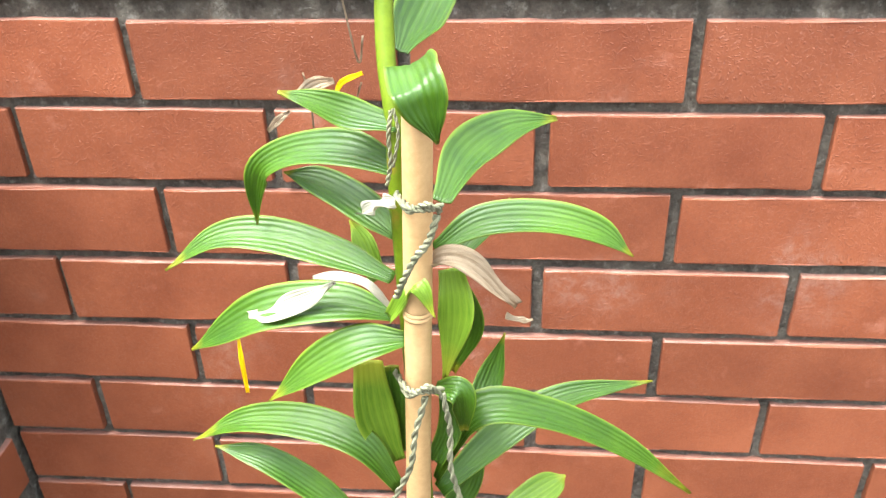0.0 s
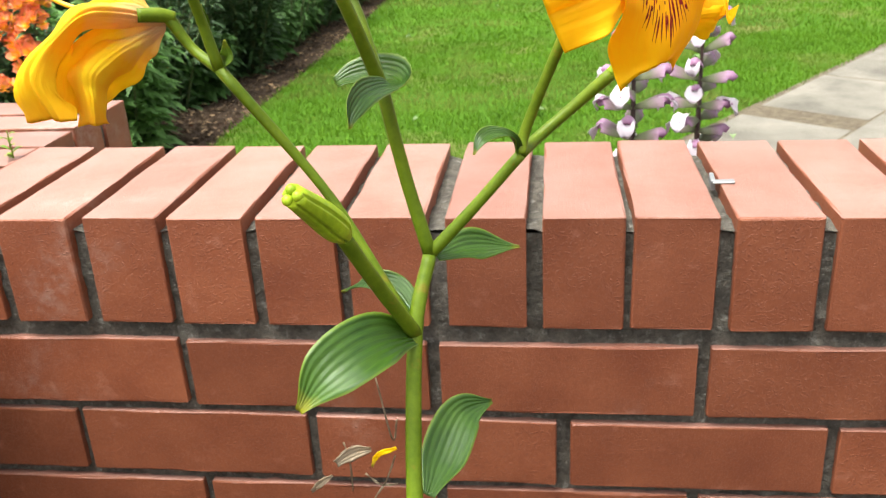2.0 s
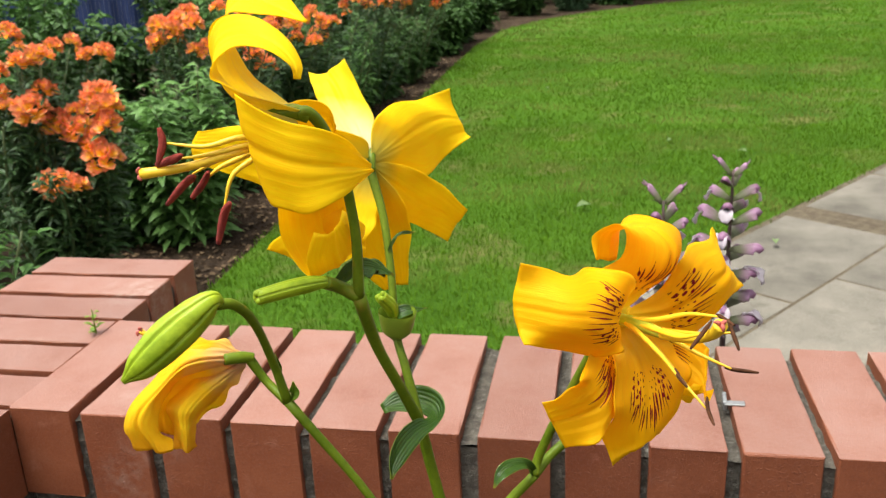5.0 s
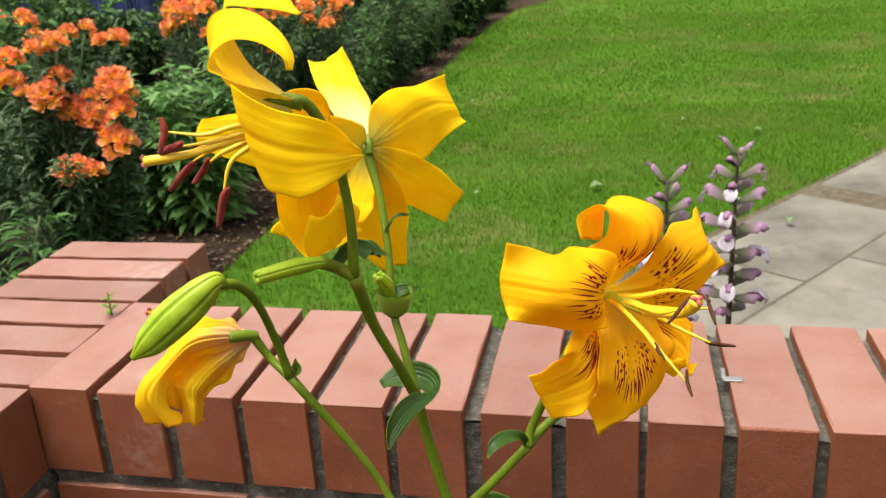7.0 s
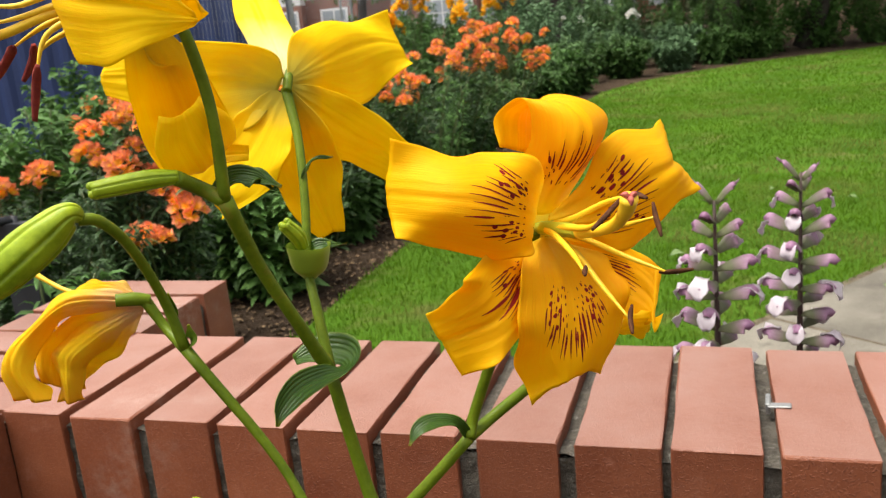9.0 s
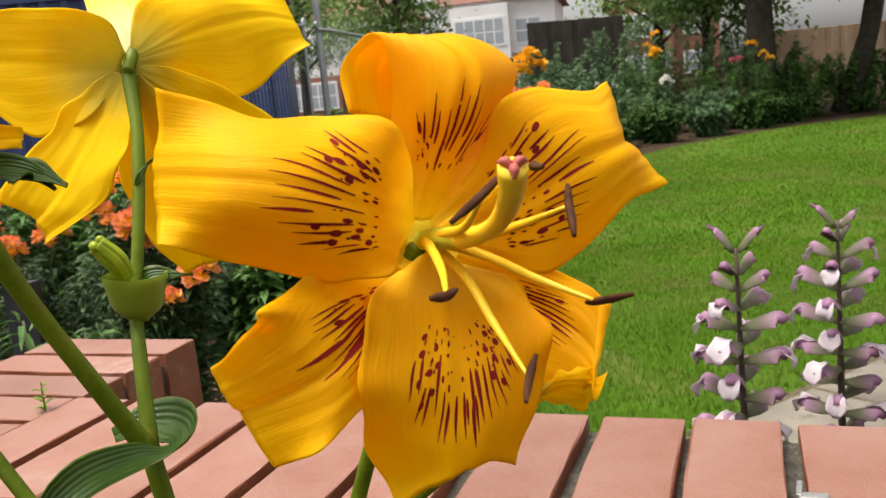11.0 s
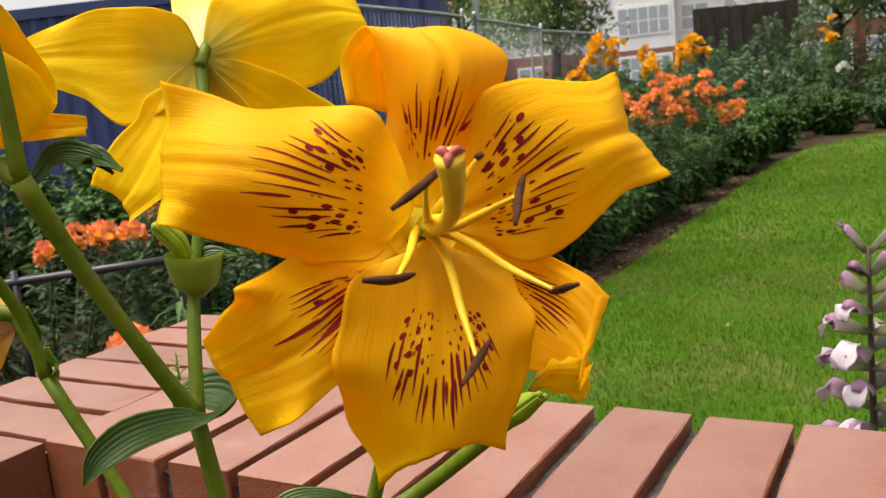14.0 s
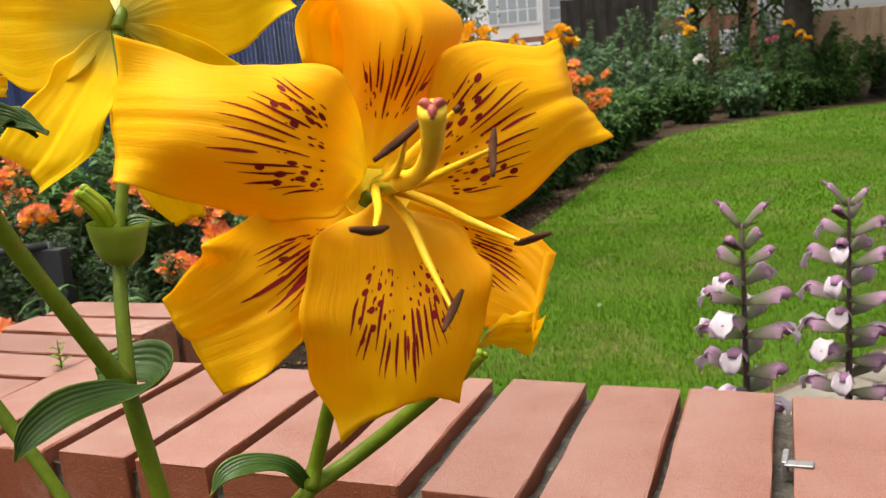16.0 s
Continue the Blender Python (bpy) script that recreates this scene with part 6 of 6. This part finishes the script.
def mesh_fence(x0, y0, x1, y1):
    """A panel of temporary fencing between two points."""
    root = holder("fence_panel", (x0, y0, GROUND - 0.03), "galvanised temporary mesh fence panel", "fence panel", "fence panels")
    d = Vector((x1 - x0, y1 - y0, 0))
    up = Vector((0, 0, 1))
    frame_line = [Vector((0, 0, 0.1)), Vector((0, 0, 1.9)), d * 0.02 + up * 1.98, d * 0.5 + up * 1.99, d * 0.98 + up * 1.98, d + up * 1.9, d + up * 0.1]
    part("frame", tube(bmesh.new(), frame_line, [0.022] * 7, 8, 60), GALV, root)
    bm = bmesh.new()
    for k in range(1, 40):
        p = d * (k / 40)
        tube(bm, [p + up * 0.12, p + up * 1.98], [0.0013, 0.0013], 4, 1)
    for z in (0.15, 0.5, 0.9, 1.3, 1.7):
        tube(bm, [up * z, d + up * z], [0.0013, 0.0013], 4, 1)
    part("wire_mesh", bm, GALV, root)


for a, b in (((-4.42, 5.6), (-4.62, 9.0)), ((-4.75, 9.65), (-5.25, 12.9)), ((-5.45, 12.95), (-5.5, 16.3)), ((-5.6, 16.4), (-6.2, 19.6))):
    mesh_fence(*a, *b)
pole = holder("sign_pole", (-4.86, 9.9, GROUND - 0.03), "plain grey metal pole beside the fence", "pole")
part("pole", tube(bmesh.new(), [(0, 0, 0), (0, 0, 3.4)], [0.045, 0.045], 12, 4), GALV, pole)


def window(house, x, y, z, w, h, rows=2, cols=3):
    win = box_ob("window", (x - w / 2 - 0.08, y - 0.05, z - 0.08), (x + w / 2 + 0.08, y + 0.02, z + h + 0.08), RENDERED, house)
    for i in range(cols):
        for j in range(rows):
            box_ob("pane", (x - w / 2 + w / cols * i + 0.04, y - 0.065, z + h / rows * j + 0.04), (x - w / 2 + w / cols * (i + 1) - 0.04, y - 0.052, z + h / rows * (j + 1) - 0.04), PANE, win, 0)


def house_at(x, y, w, lower, upper, bay, turn, label, front=None):
    h = holder("house", (x, y, GROUND - 0.03), label, "house", "houses")
    box_ob("lower_wall", (-w / 2, 0, 0), (w / 2, 8, 2.7), lower, h)
    box_ob("upper_wall", (-w / 2, 0.003, 2.7), (w / 2, 8, 5.4), upper, h)
    bm = bmesh.new()
    q = [bm.verts.new(c) for c in ((-w / 2 - 0.4, -0.4, 5.4), (w / 2 + 0.4, -0.4, 5.4), (w / 2 + 0.4, 8.4, 5.4), (-w / 2 - 0.4, 8.4, 5.4), (-w / 2 + 1.5, 4, 8.4), (w / 2 - 1.5, 4, 8.4))]
    for face in ((0, 1, 5, 4), (1, 2, 5), (2, 3, 4, 5), (3, 0, 4), (3, 2, 1, 0)):
        bm.faces.new([q[i] for i in face])
    roof = part("roof", bm, ROOF, h, "", False)
    box_ob("chimney", (w / 2 - 1.6, 3.2, 7.0), (w / 2 - 0.8, 4.2, 9.2), HOUSE_BRICK, roof)
    if bay:
        box_ob("bay", (-w / 2 + 0.7, -0.8, 0), (-w / 2 + 3.7, 0, 2.45), lower, h)
        box_ob("bay", (-w / 2 + 0.7, -0.8, 2.45), (-w / 2 + 3.7, 0, 5.2), front or upper, h)
        window(h, -w / 2 + 2.2, -0.8, 3.2, 2.5, 1.3, 2, 5)
        window(h, -w / 2 + 2.2, -0.8, 0.8, 2.5, 1.3, 2, 5)
    window(h, w / 2 - 1.4, 0, 3.2, 1.3, 1.2, 2, 2)
    window(h, w / 2 - 1.4, 0, 0.9, 1.3, 1.2, 2, 2)
    h.rotation_euler = (0, 0, radians(turn))
    return h


house_at(-11.9, 44.5, 6.0, HOUSE_BRICK, RENDERED, True, 8, "semi-detached house with a white bay and red tiled roof", RENDERED)
house_at(-4.5, 55.0, 6.4, HOUSE_BRICK, HOUSE_BRICK, True, 8, "red brick house with a bay and tiled roof")
house_at(-20.5, 43.0, 6.6, HOUSE_BRICK, RENDERED, True, 8, "semi-detached house with a white bay and red tiled roof")


def board_fence(x0, y0, x1, y1, height, material, label):
    root = holder("garden_fence", (x0, y0, GROUND - 0.03), label, "fence", "garden fences")
    d = Vector((x1 - x0, y1 - y0, 0))
    n = int(d.length / 0.16)
    g = random.Random(n)
    me = bpy.data.meshes.new("board")
    bm = box(bmesh.new(), (-0.086, -0.012, 0.03), (0.086, 0.012, height), 0.004)
    bm.to_mesh(me)
    bm.free()
    me.materials.append(material)
    for k in range(n):
        ob = new("board", me)
        ob.parent = root
        p = d * ((k + 0.5) / n)
        p = p + Vector((-d.y, d.x, 0)).normalized() * (0.013 if k % 2 else -0.013)
        ob.location = (p.x, p.y, g.uniform(-0.01, 0.01))
        ob.rotation_euler = (0, 0, math.atan2(d.y, d.x) + g.uniform(-0.02, 0.02))


board_fence(-4.9, 21.5, -2.7, 22.6, 2.55, DARK_WOOD, "tall dark stained board fence")
board_fence(0.2, 22.2, 9.0, 23.8, 1.75, PALE_WOOD, "weathered pale brown board fence")


def tree(x, y, height, trunk, crown_low, crown_r, count, seed, label, lean=0.0, foot=0.0):
    g = np.random.default_rng(seed)
    root = holder("tree", (x, y, GROUND - 0.03), label, "tree", "trees")
    bm = bmesh.new()
    top = Vector((lean, 0.1, height * 0.75))
    tube(bm, [(-foot, 0, 0), (lean * 0.1, 0, height * 0.2), (lean * 0.5, 0.05, height * 0.45), top], [trunk * 1.25, trunk, trunk * 0.8, trunk * 0.35], 12, 16, 0.15)
    tips = []
    for k in range(16):
        a, s = 2.4 * k, 0.38 + 0.55 * k / 16
        b = Vector((lean * s * s, 0.05, height * 0.75 * s))
        r = crown_r * g.uniform(0.55, 1.0)
        e = b + Vector((math.cos(a) * r, math.sin(a) * r, g.uniform(0.3, 1.6)))
        tube(bm, [b, b.lerp(e, 0.5) + Vector((0, 0, 0.15)), e], [trunk * 0.3, trunk * 0.18, trunk * 0.06], 6, 8, 0.1)
        tips.append((b, e))
    part("trunk", bm, BARK, root)
    k = g.integers(0, 16, count)
    s = g.uniform(0.35, 1.1, count)[:, None]
    A, B = np.array([[*q[0]] for q in tips]), np.array([[*q[1]] for q in tips])
    pos = A[k] * (1 - s) + B[k] * s + g.normal(0, crown_r * 0.2, (count, 3))
    pos[:, 2] = np.maximum(pos[:, 2], crown_low + g.uniform(0, 0.5, count))
    a = g.uniform(0, 6.283, count)
    way = np.stack([np.cos(a), np.sin(a), g.uniform(-0.9, 0.4, count)], 1)
    size = g.uniform(0.10, 0.2, count)
    v, f, uv = many_leaves(pos, way, size, size * 0.6, np.full(count, 0.3), g)
    stuff_mesh("crown", v, f, TREE_LEAF if seed % 2 else BUSH, root, uv)


tree(0.5, 16.9, 8.0, 0.24, 2.3, 2.4, 8000, 2, "broad dark-trunked garden tree", -0.1)
tree(2.3, 17.6, 7.5, 0.17, 2.5, 2.2, 7000, 4, "dark-trunked garden tree with a leaning stem", 0.6, 0.42)
tree(-7.9, 20.0, 6.0, 0.12, 1.7, 1.6, 5000, 3, "light green street tree", 0.2)
tree(-12.5, 24.0, 7.0, 0.15, 1.9, 2.2, 5000, 5, "light green street tree", 0.0)
tree(5.5, 21.0, 7.5, 0.2, 2.2, 2.6, 6000, 6, "broad dark-trunked garden tree", 0.2)
tree(-2.0, 24.5, 6.0, 0.15, 2.0, 2.0, 5000, 7, "leafy green garden tree behind the fence", 0.0)

tree(-0.6, 20.5, 5.5, 0.12, 1.3, 1.7, 7000, 9, "leafy green garden tree behind the border", 0.0)
tree(4.6, 20.2, 6.5, 0.16, 2.3, 2.2, 7000, 11, "leafy light green garden tree behind the border", 0.0)

IRON = surface("black_painted_iron", (0.012, 0.013, 0.016), (0.03, 0.032, 0.038), 8, 90, 0.4, 0.2, 0.001)
rail = holder("low_railing", (-1.9, 1.62, GROUND - 0.03), "low black iron garden railing", "railing")
part("top_rail", tube(bmesh.new(), [(-1.05, -0.62, 0.56), (0, 0, 0.62)], [0.014, 0.014], 10, 4), IRON, rail)
for k in range(3):
    x, y = -0.5 * k, -0.295 * k
    part("post", tube(bmesh.new(), [(x, y, 0), (x, y, 0.63)], [0.012, 0.012], 8, 2), IRON, rail)
box_ob("end_post", (-0.06, -0.02, 0.0), (0.06, 0.02, 0.61), IRON, rail)
ASPHALT = surface("asphalt", (0.06, 0.06, 0.06), (0.11, 0.11, 0.11), 1.0, 60, 0.9, 0.5, 0.005, spread=False)
tagged(sheet("road", [(-60, 25.5), (60, 25.5), (60, 31.5), (-60, 31.5)], GROUND - 0.02, ASPHALT), "grey asphalt street beyond the garden", "road", kind="structure")

# ---- brick walls, piece by piece ----


def brick_mesh(size, seed):
    rng = random.Random(seed)
    bm = box(bmesh.new(), [-s / 2 for s in size], [s / 2 for s in size], 0.0017, 2)
    axis = max(range(3), key=lambda k: size[k])
    long = [e for e in bm.edges if abs(e.verts[0].co[axis] - e.verts[1].co[axis]) > 0.8 * size[axis]]
    bmesh.ops.subdivide_edges(bm, edges=long, cuts=5)
    for v in bm.verts:
        v.co += Vector([rng.uniform(-0.0006, 0.0006) for _ in range(3)])
    me = bpy.data.meshes.new("brick")
    bm.to_mesh(me)
    bm.free()
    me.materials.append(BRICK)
    return me


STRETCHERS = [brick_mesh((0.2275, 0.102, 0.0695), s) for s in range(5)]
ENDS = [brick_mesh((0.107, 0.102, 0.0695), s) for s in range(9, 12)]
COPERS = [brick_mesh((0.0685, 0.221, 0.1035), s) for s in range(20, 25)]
piece = random.Random(4)


def lay(wall, meshes, x, y, z, turn=0.0):
    ob = new("brick", piece.choice(meshes))
    ob.parent = wall
    ob.location = (x + piece.uniform(-0.001, 0.001), y + piece.uniform(-0.0012, 0.0012), z + piece.uniform(-0.001, 0.001))
    ob.rotation_euler = (piece.uniform(-0.006, 0.006), piece.uniform(-0.006, 0.006), radians(turn) + piece.uniform(-0.006, 0.006))
    return ob


def rough_face(verts, faces, axis, at, a0, a1, b0, b1, depth, step=0.007):
    """A lumpy face of mortar; axis 0, 1 or 2 is the way that it faces, and depth leads into the wall."""
    na, nb = int((a1 - a0) / step), int((b1 - b0) / step)
    o = len(verts)
    for i in range(na + 1):
        for j in range(nb + 1):
            a, b = a0 + (a1 - a0) * i / na, b0 + (b1 - b0) * j / nb
            q = noise.noise(Vector((a * 55, b * 55, axis))) * 0.6 + noise.noise(Vector((a * 160, b * 160, axis + 5.0))) * 0.4
            c = at + depth * q
            verts.append(((c, a, b), (a, c, b), (a, b, c))[axis])
    for i in range(na):
        for j in range(nb):
            k = o + i * (nb + 1) + j
            faces.append((k, k + 1, k + nb + 2, k + nb + 1))


def mortar_core(name, boxes, rough, label):
    bm = bmesh.new()
    for lo, hi in boxes:
        box(bm, lo, hi)
    me = bpy.data.meshes.new(name)
    bm.to_mesh(me)
    bm.free()
    verts, faces = [tuple(v.co) for v in me.vertices], [tuple(f.vertices) for f in me.polygons]
    for r in rough:
        rough_face(verts, faces, *r)
    return tagged(stuff_mesh(name, verts, faces, MORTAR), label, "brick wall", kind="structure")


WEST, EAST, NEAR, END = -0.403, 1.60, -1.05, 0.437
wall_south = mortar_core("wall_south", [((WEST + 0.001, 0.013, 0.0), (EAST, BACK - 0.009, HEAD - 0.002)), ((WEST + 0.004, 0.013, HEAD - 0.002), (EAST, BACK - 0.010, TOP - 0.018))],
                         [(1, 0.0075, WEST, EAST, 0.15, TOP - 0.016, 0.004), (2, TOP - 0.0135, WEST, EAST, 0.006, BACK - 0.008, 0.006)],
                         "low red brick garden wall with a brick-on-edge coping and recessed grey mortar")
wall_west = mortar_core("wall_west", [((WEST - 0.224, NEAR, 0.0), (WEST - 0.013, END - 0.01, HEAD - 0.002)), ((WEST - 0.222, NEAR, HEAD - 0.002), (WEST - 0.013, END - 0.008, TOP - 0.018))],
                        [(0, WEST - 0.0075, NEAR, END - 0.008, 0.15, TOP - 0.016, 0.004), (2, TOP - 0.0135, WEST - 0.222, WEST - 0.008, NEAR, END - 0.006, 0.006)],
                        "red brick return wall with a brick-on-edge coping")
PITCH, STEP = 0.2385, 0.0805
for row in range(9):
    z = 0.7455 - COURSE * row
    first = 0.306 - (0.121 if row % 2 else 0.0)
    for k in range(-4, 7):
        left = first + PITCH * k
        lo, hi = max(left, WEST), min(left + PITCH, EAST)
        if hi - lo < 0.05:
            continue
        whole = hi - lo > 0.2
        x = (lo + hi) / 2
        for y in (0.051, BACK - 0.051):
            lay(wall_south, STRETCHERS if whole else ENDS, x, y, z)
    first = -0.004 - (0.1205 if row % 2 else 0.0)
    for k in range(-5, 3):
        left = first + PITCH * k
        lo, hi = max(left, NEAR), min(left + PITCH, END)
        if hi - lo < 0.09:
            continue
        for x in (WEST - 0.051, WEST - 0.233 + 0.051):
            if x > WEST - 0.1 and lo < 0.15 and hi > 0.1:
                continue
            lay(wall_west, STRETCHERS if hi - lo > 0.2 else ENDS, x, (lo + hi) / 2, z, 90)
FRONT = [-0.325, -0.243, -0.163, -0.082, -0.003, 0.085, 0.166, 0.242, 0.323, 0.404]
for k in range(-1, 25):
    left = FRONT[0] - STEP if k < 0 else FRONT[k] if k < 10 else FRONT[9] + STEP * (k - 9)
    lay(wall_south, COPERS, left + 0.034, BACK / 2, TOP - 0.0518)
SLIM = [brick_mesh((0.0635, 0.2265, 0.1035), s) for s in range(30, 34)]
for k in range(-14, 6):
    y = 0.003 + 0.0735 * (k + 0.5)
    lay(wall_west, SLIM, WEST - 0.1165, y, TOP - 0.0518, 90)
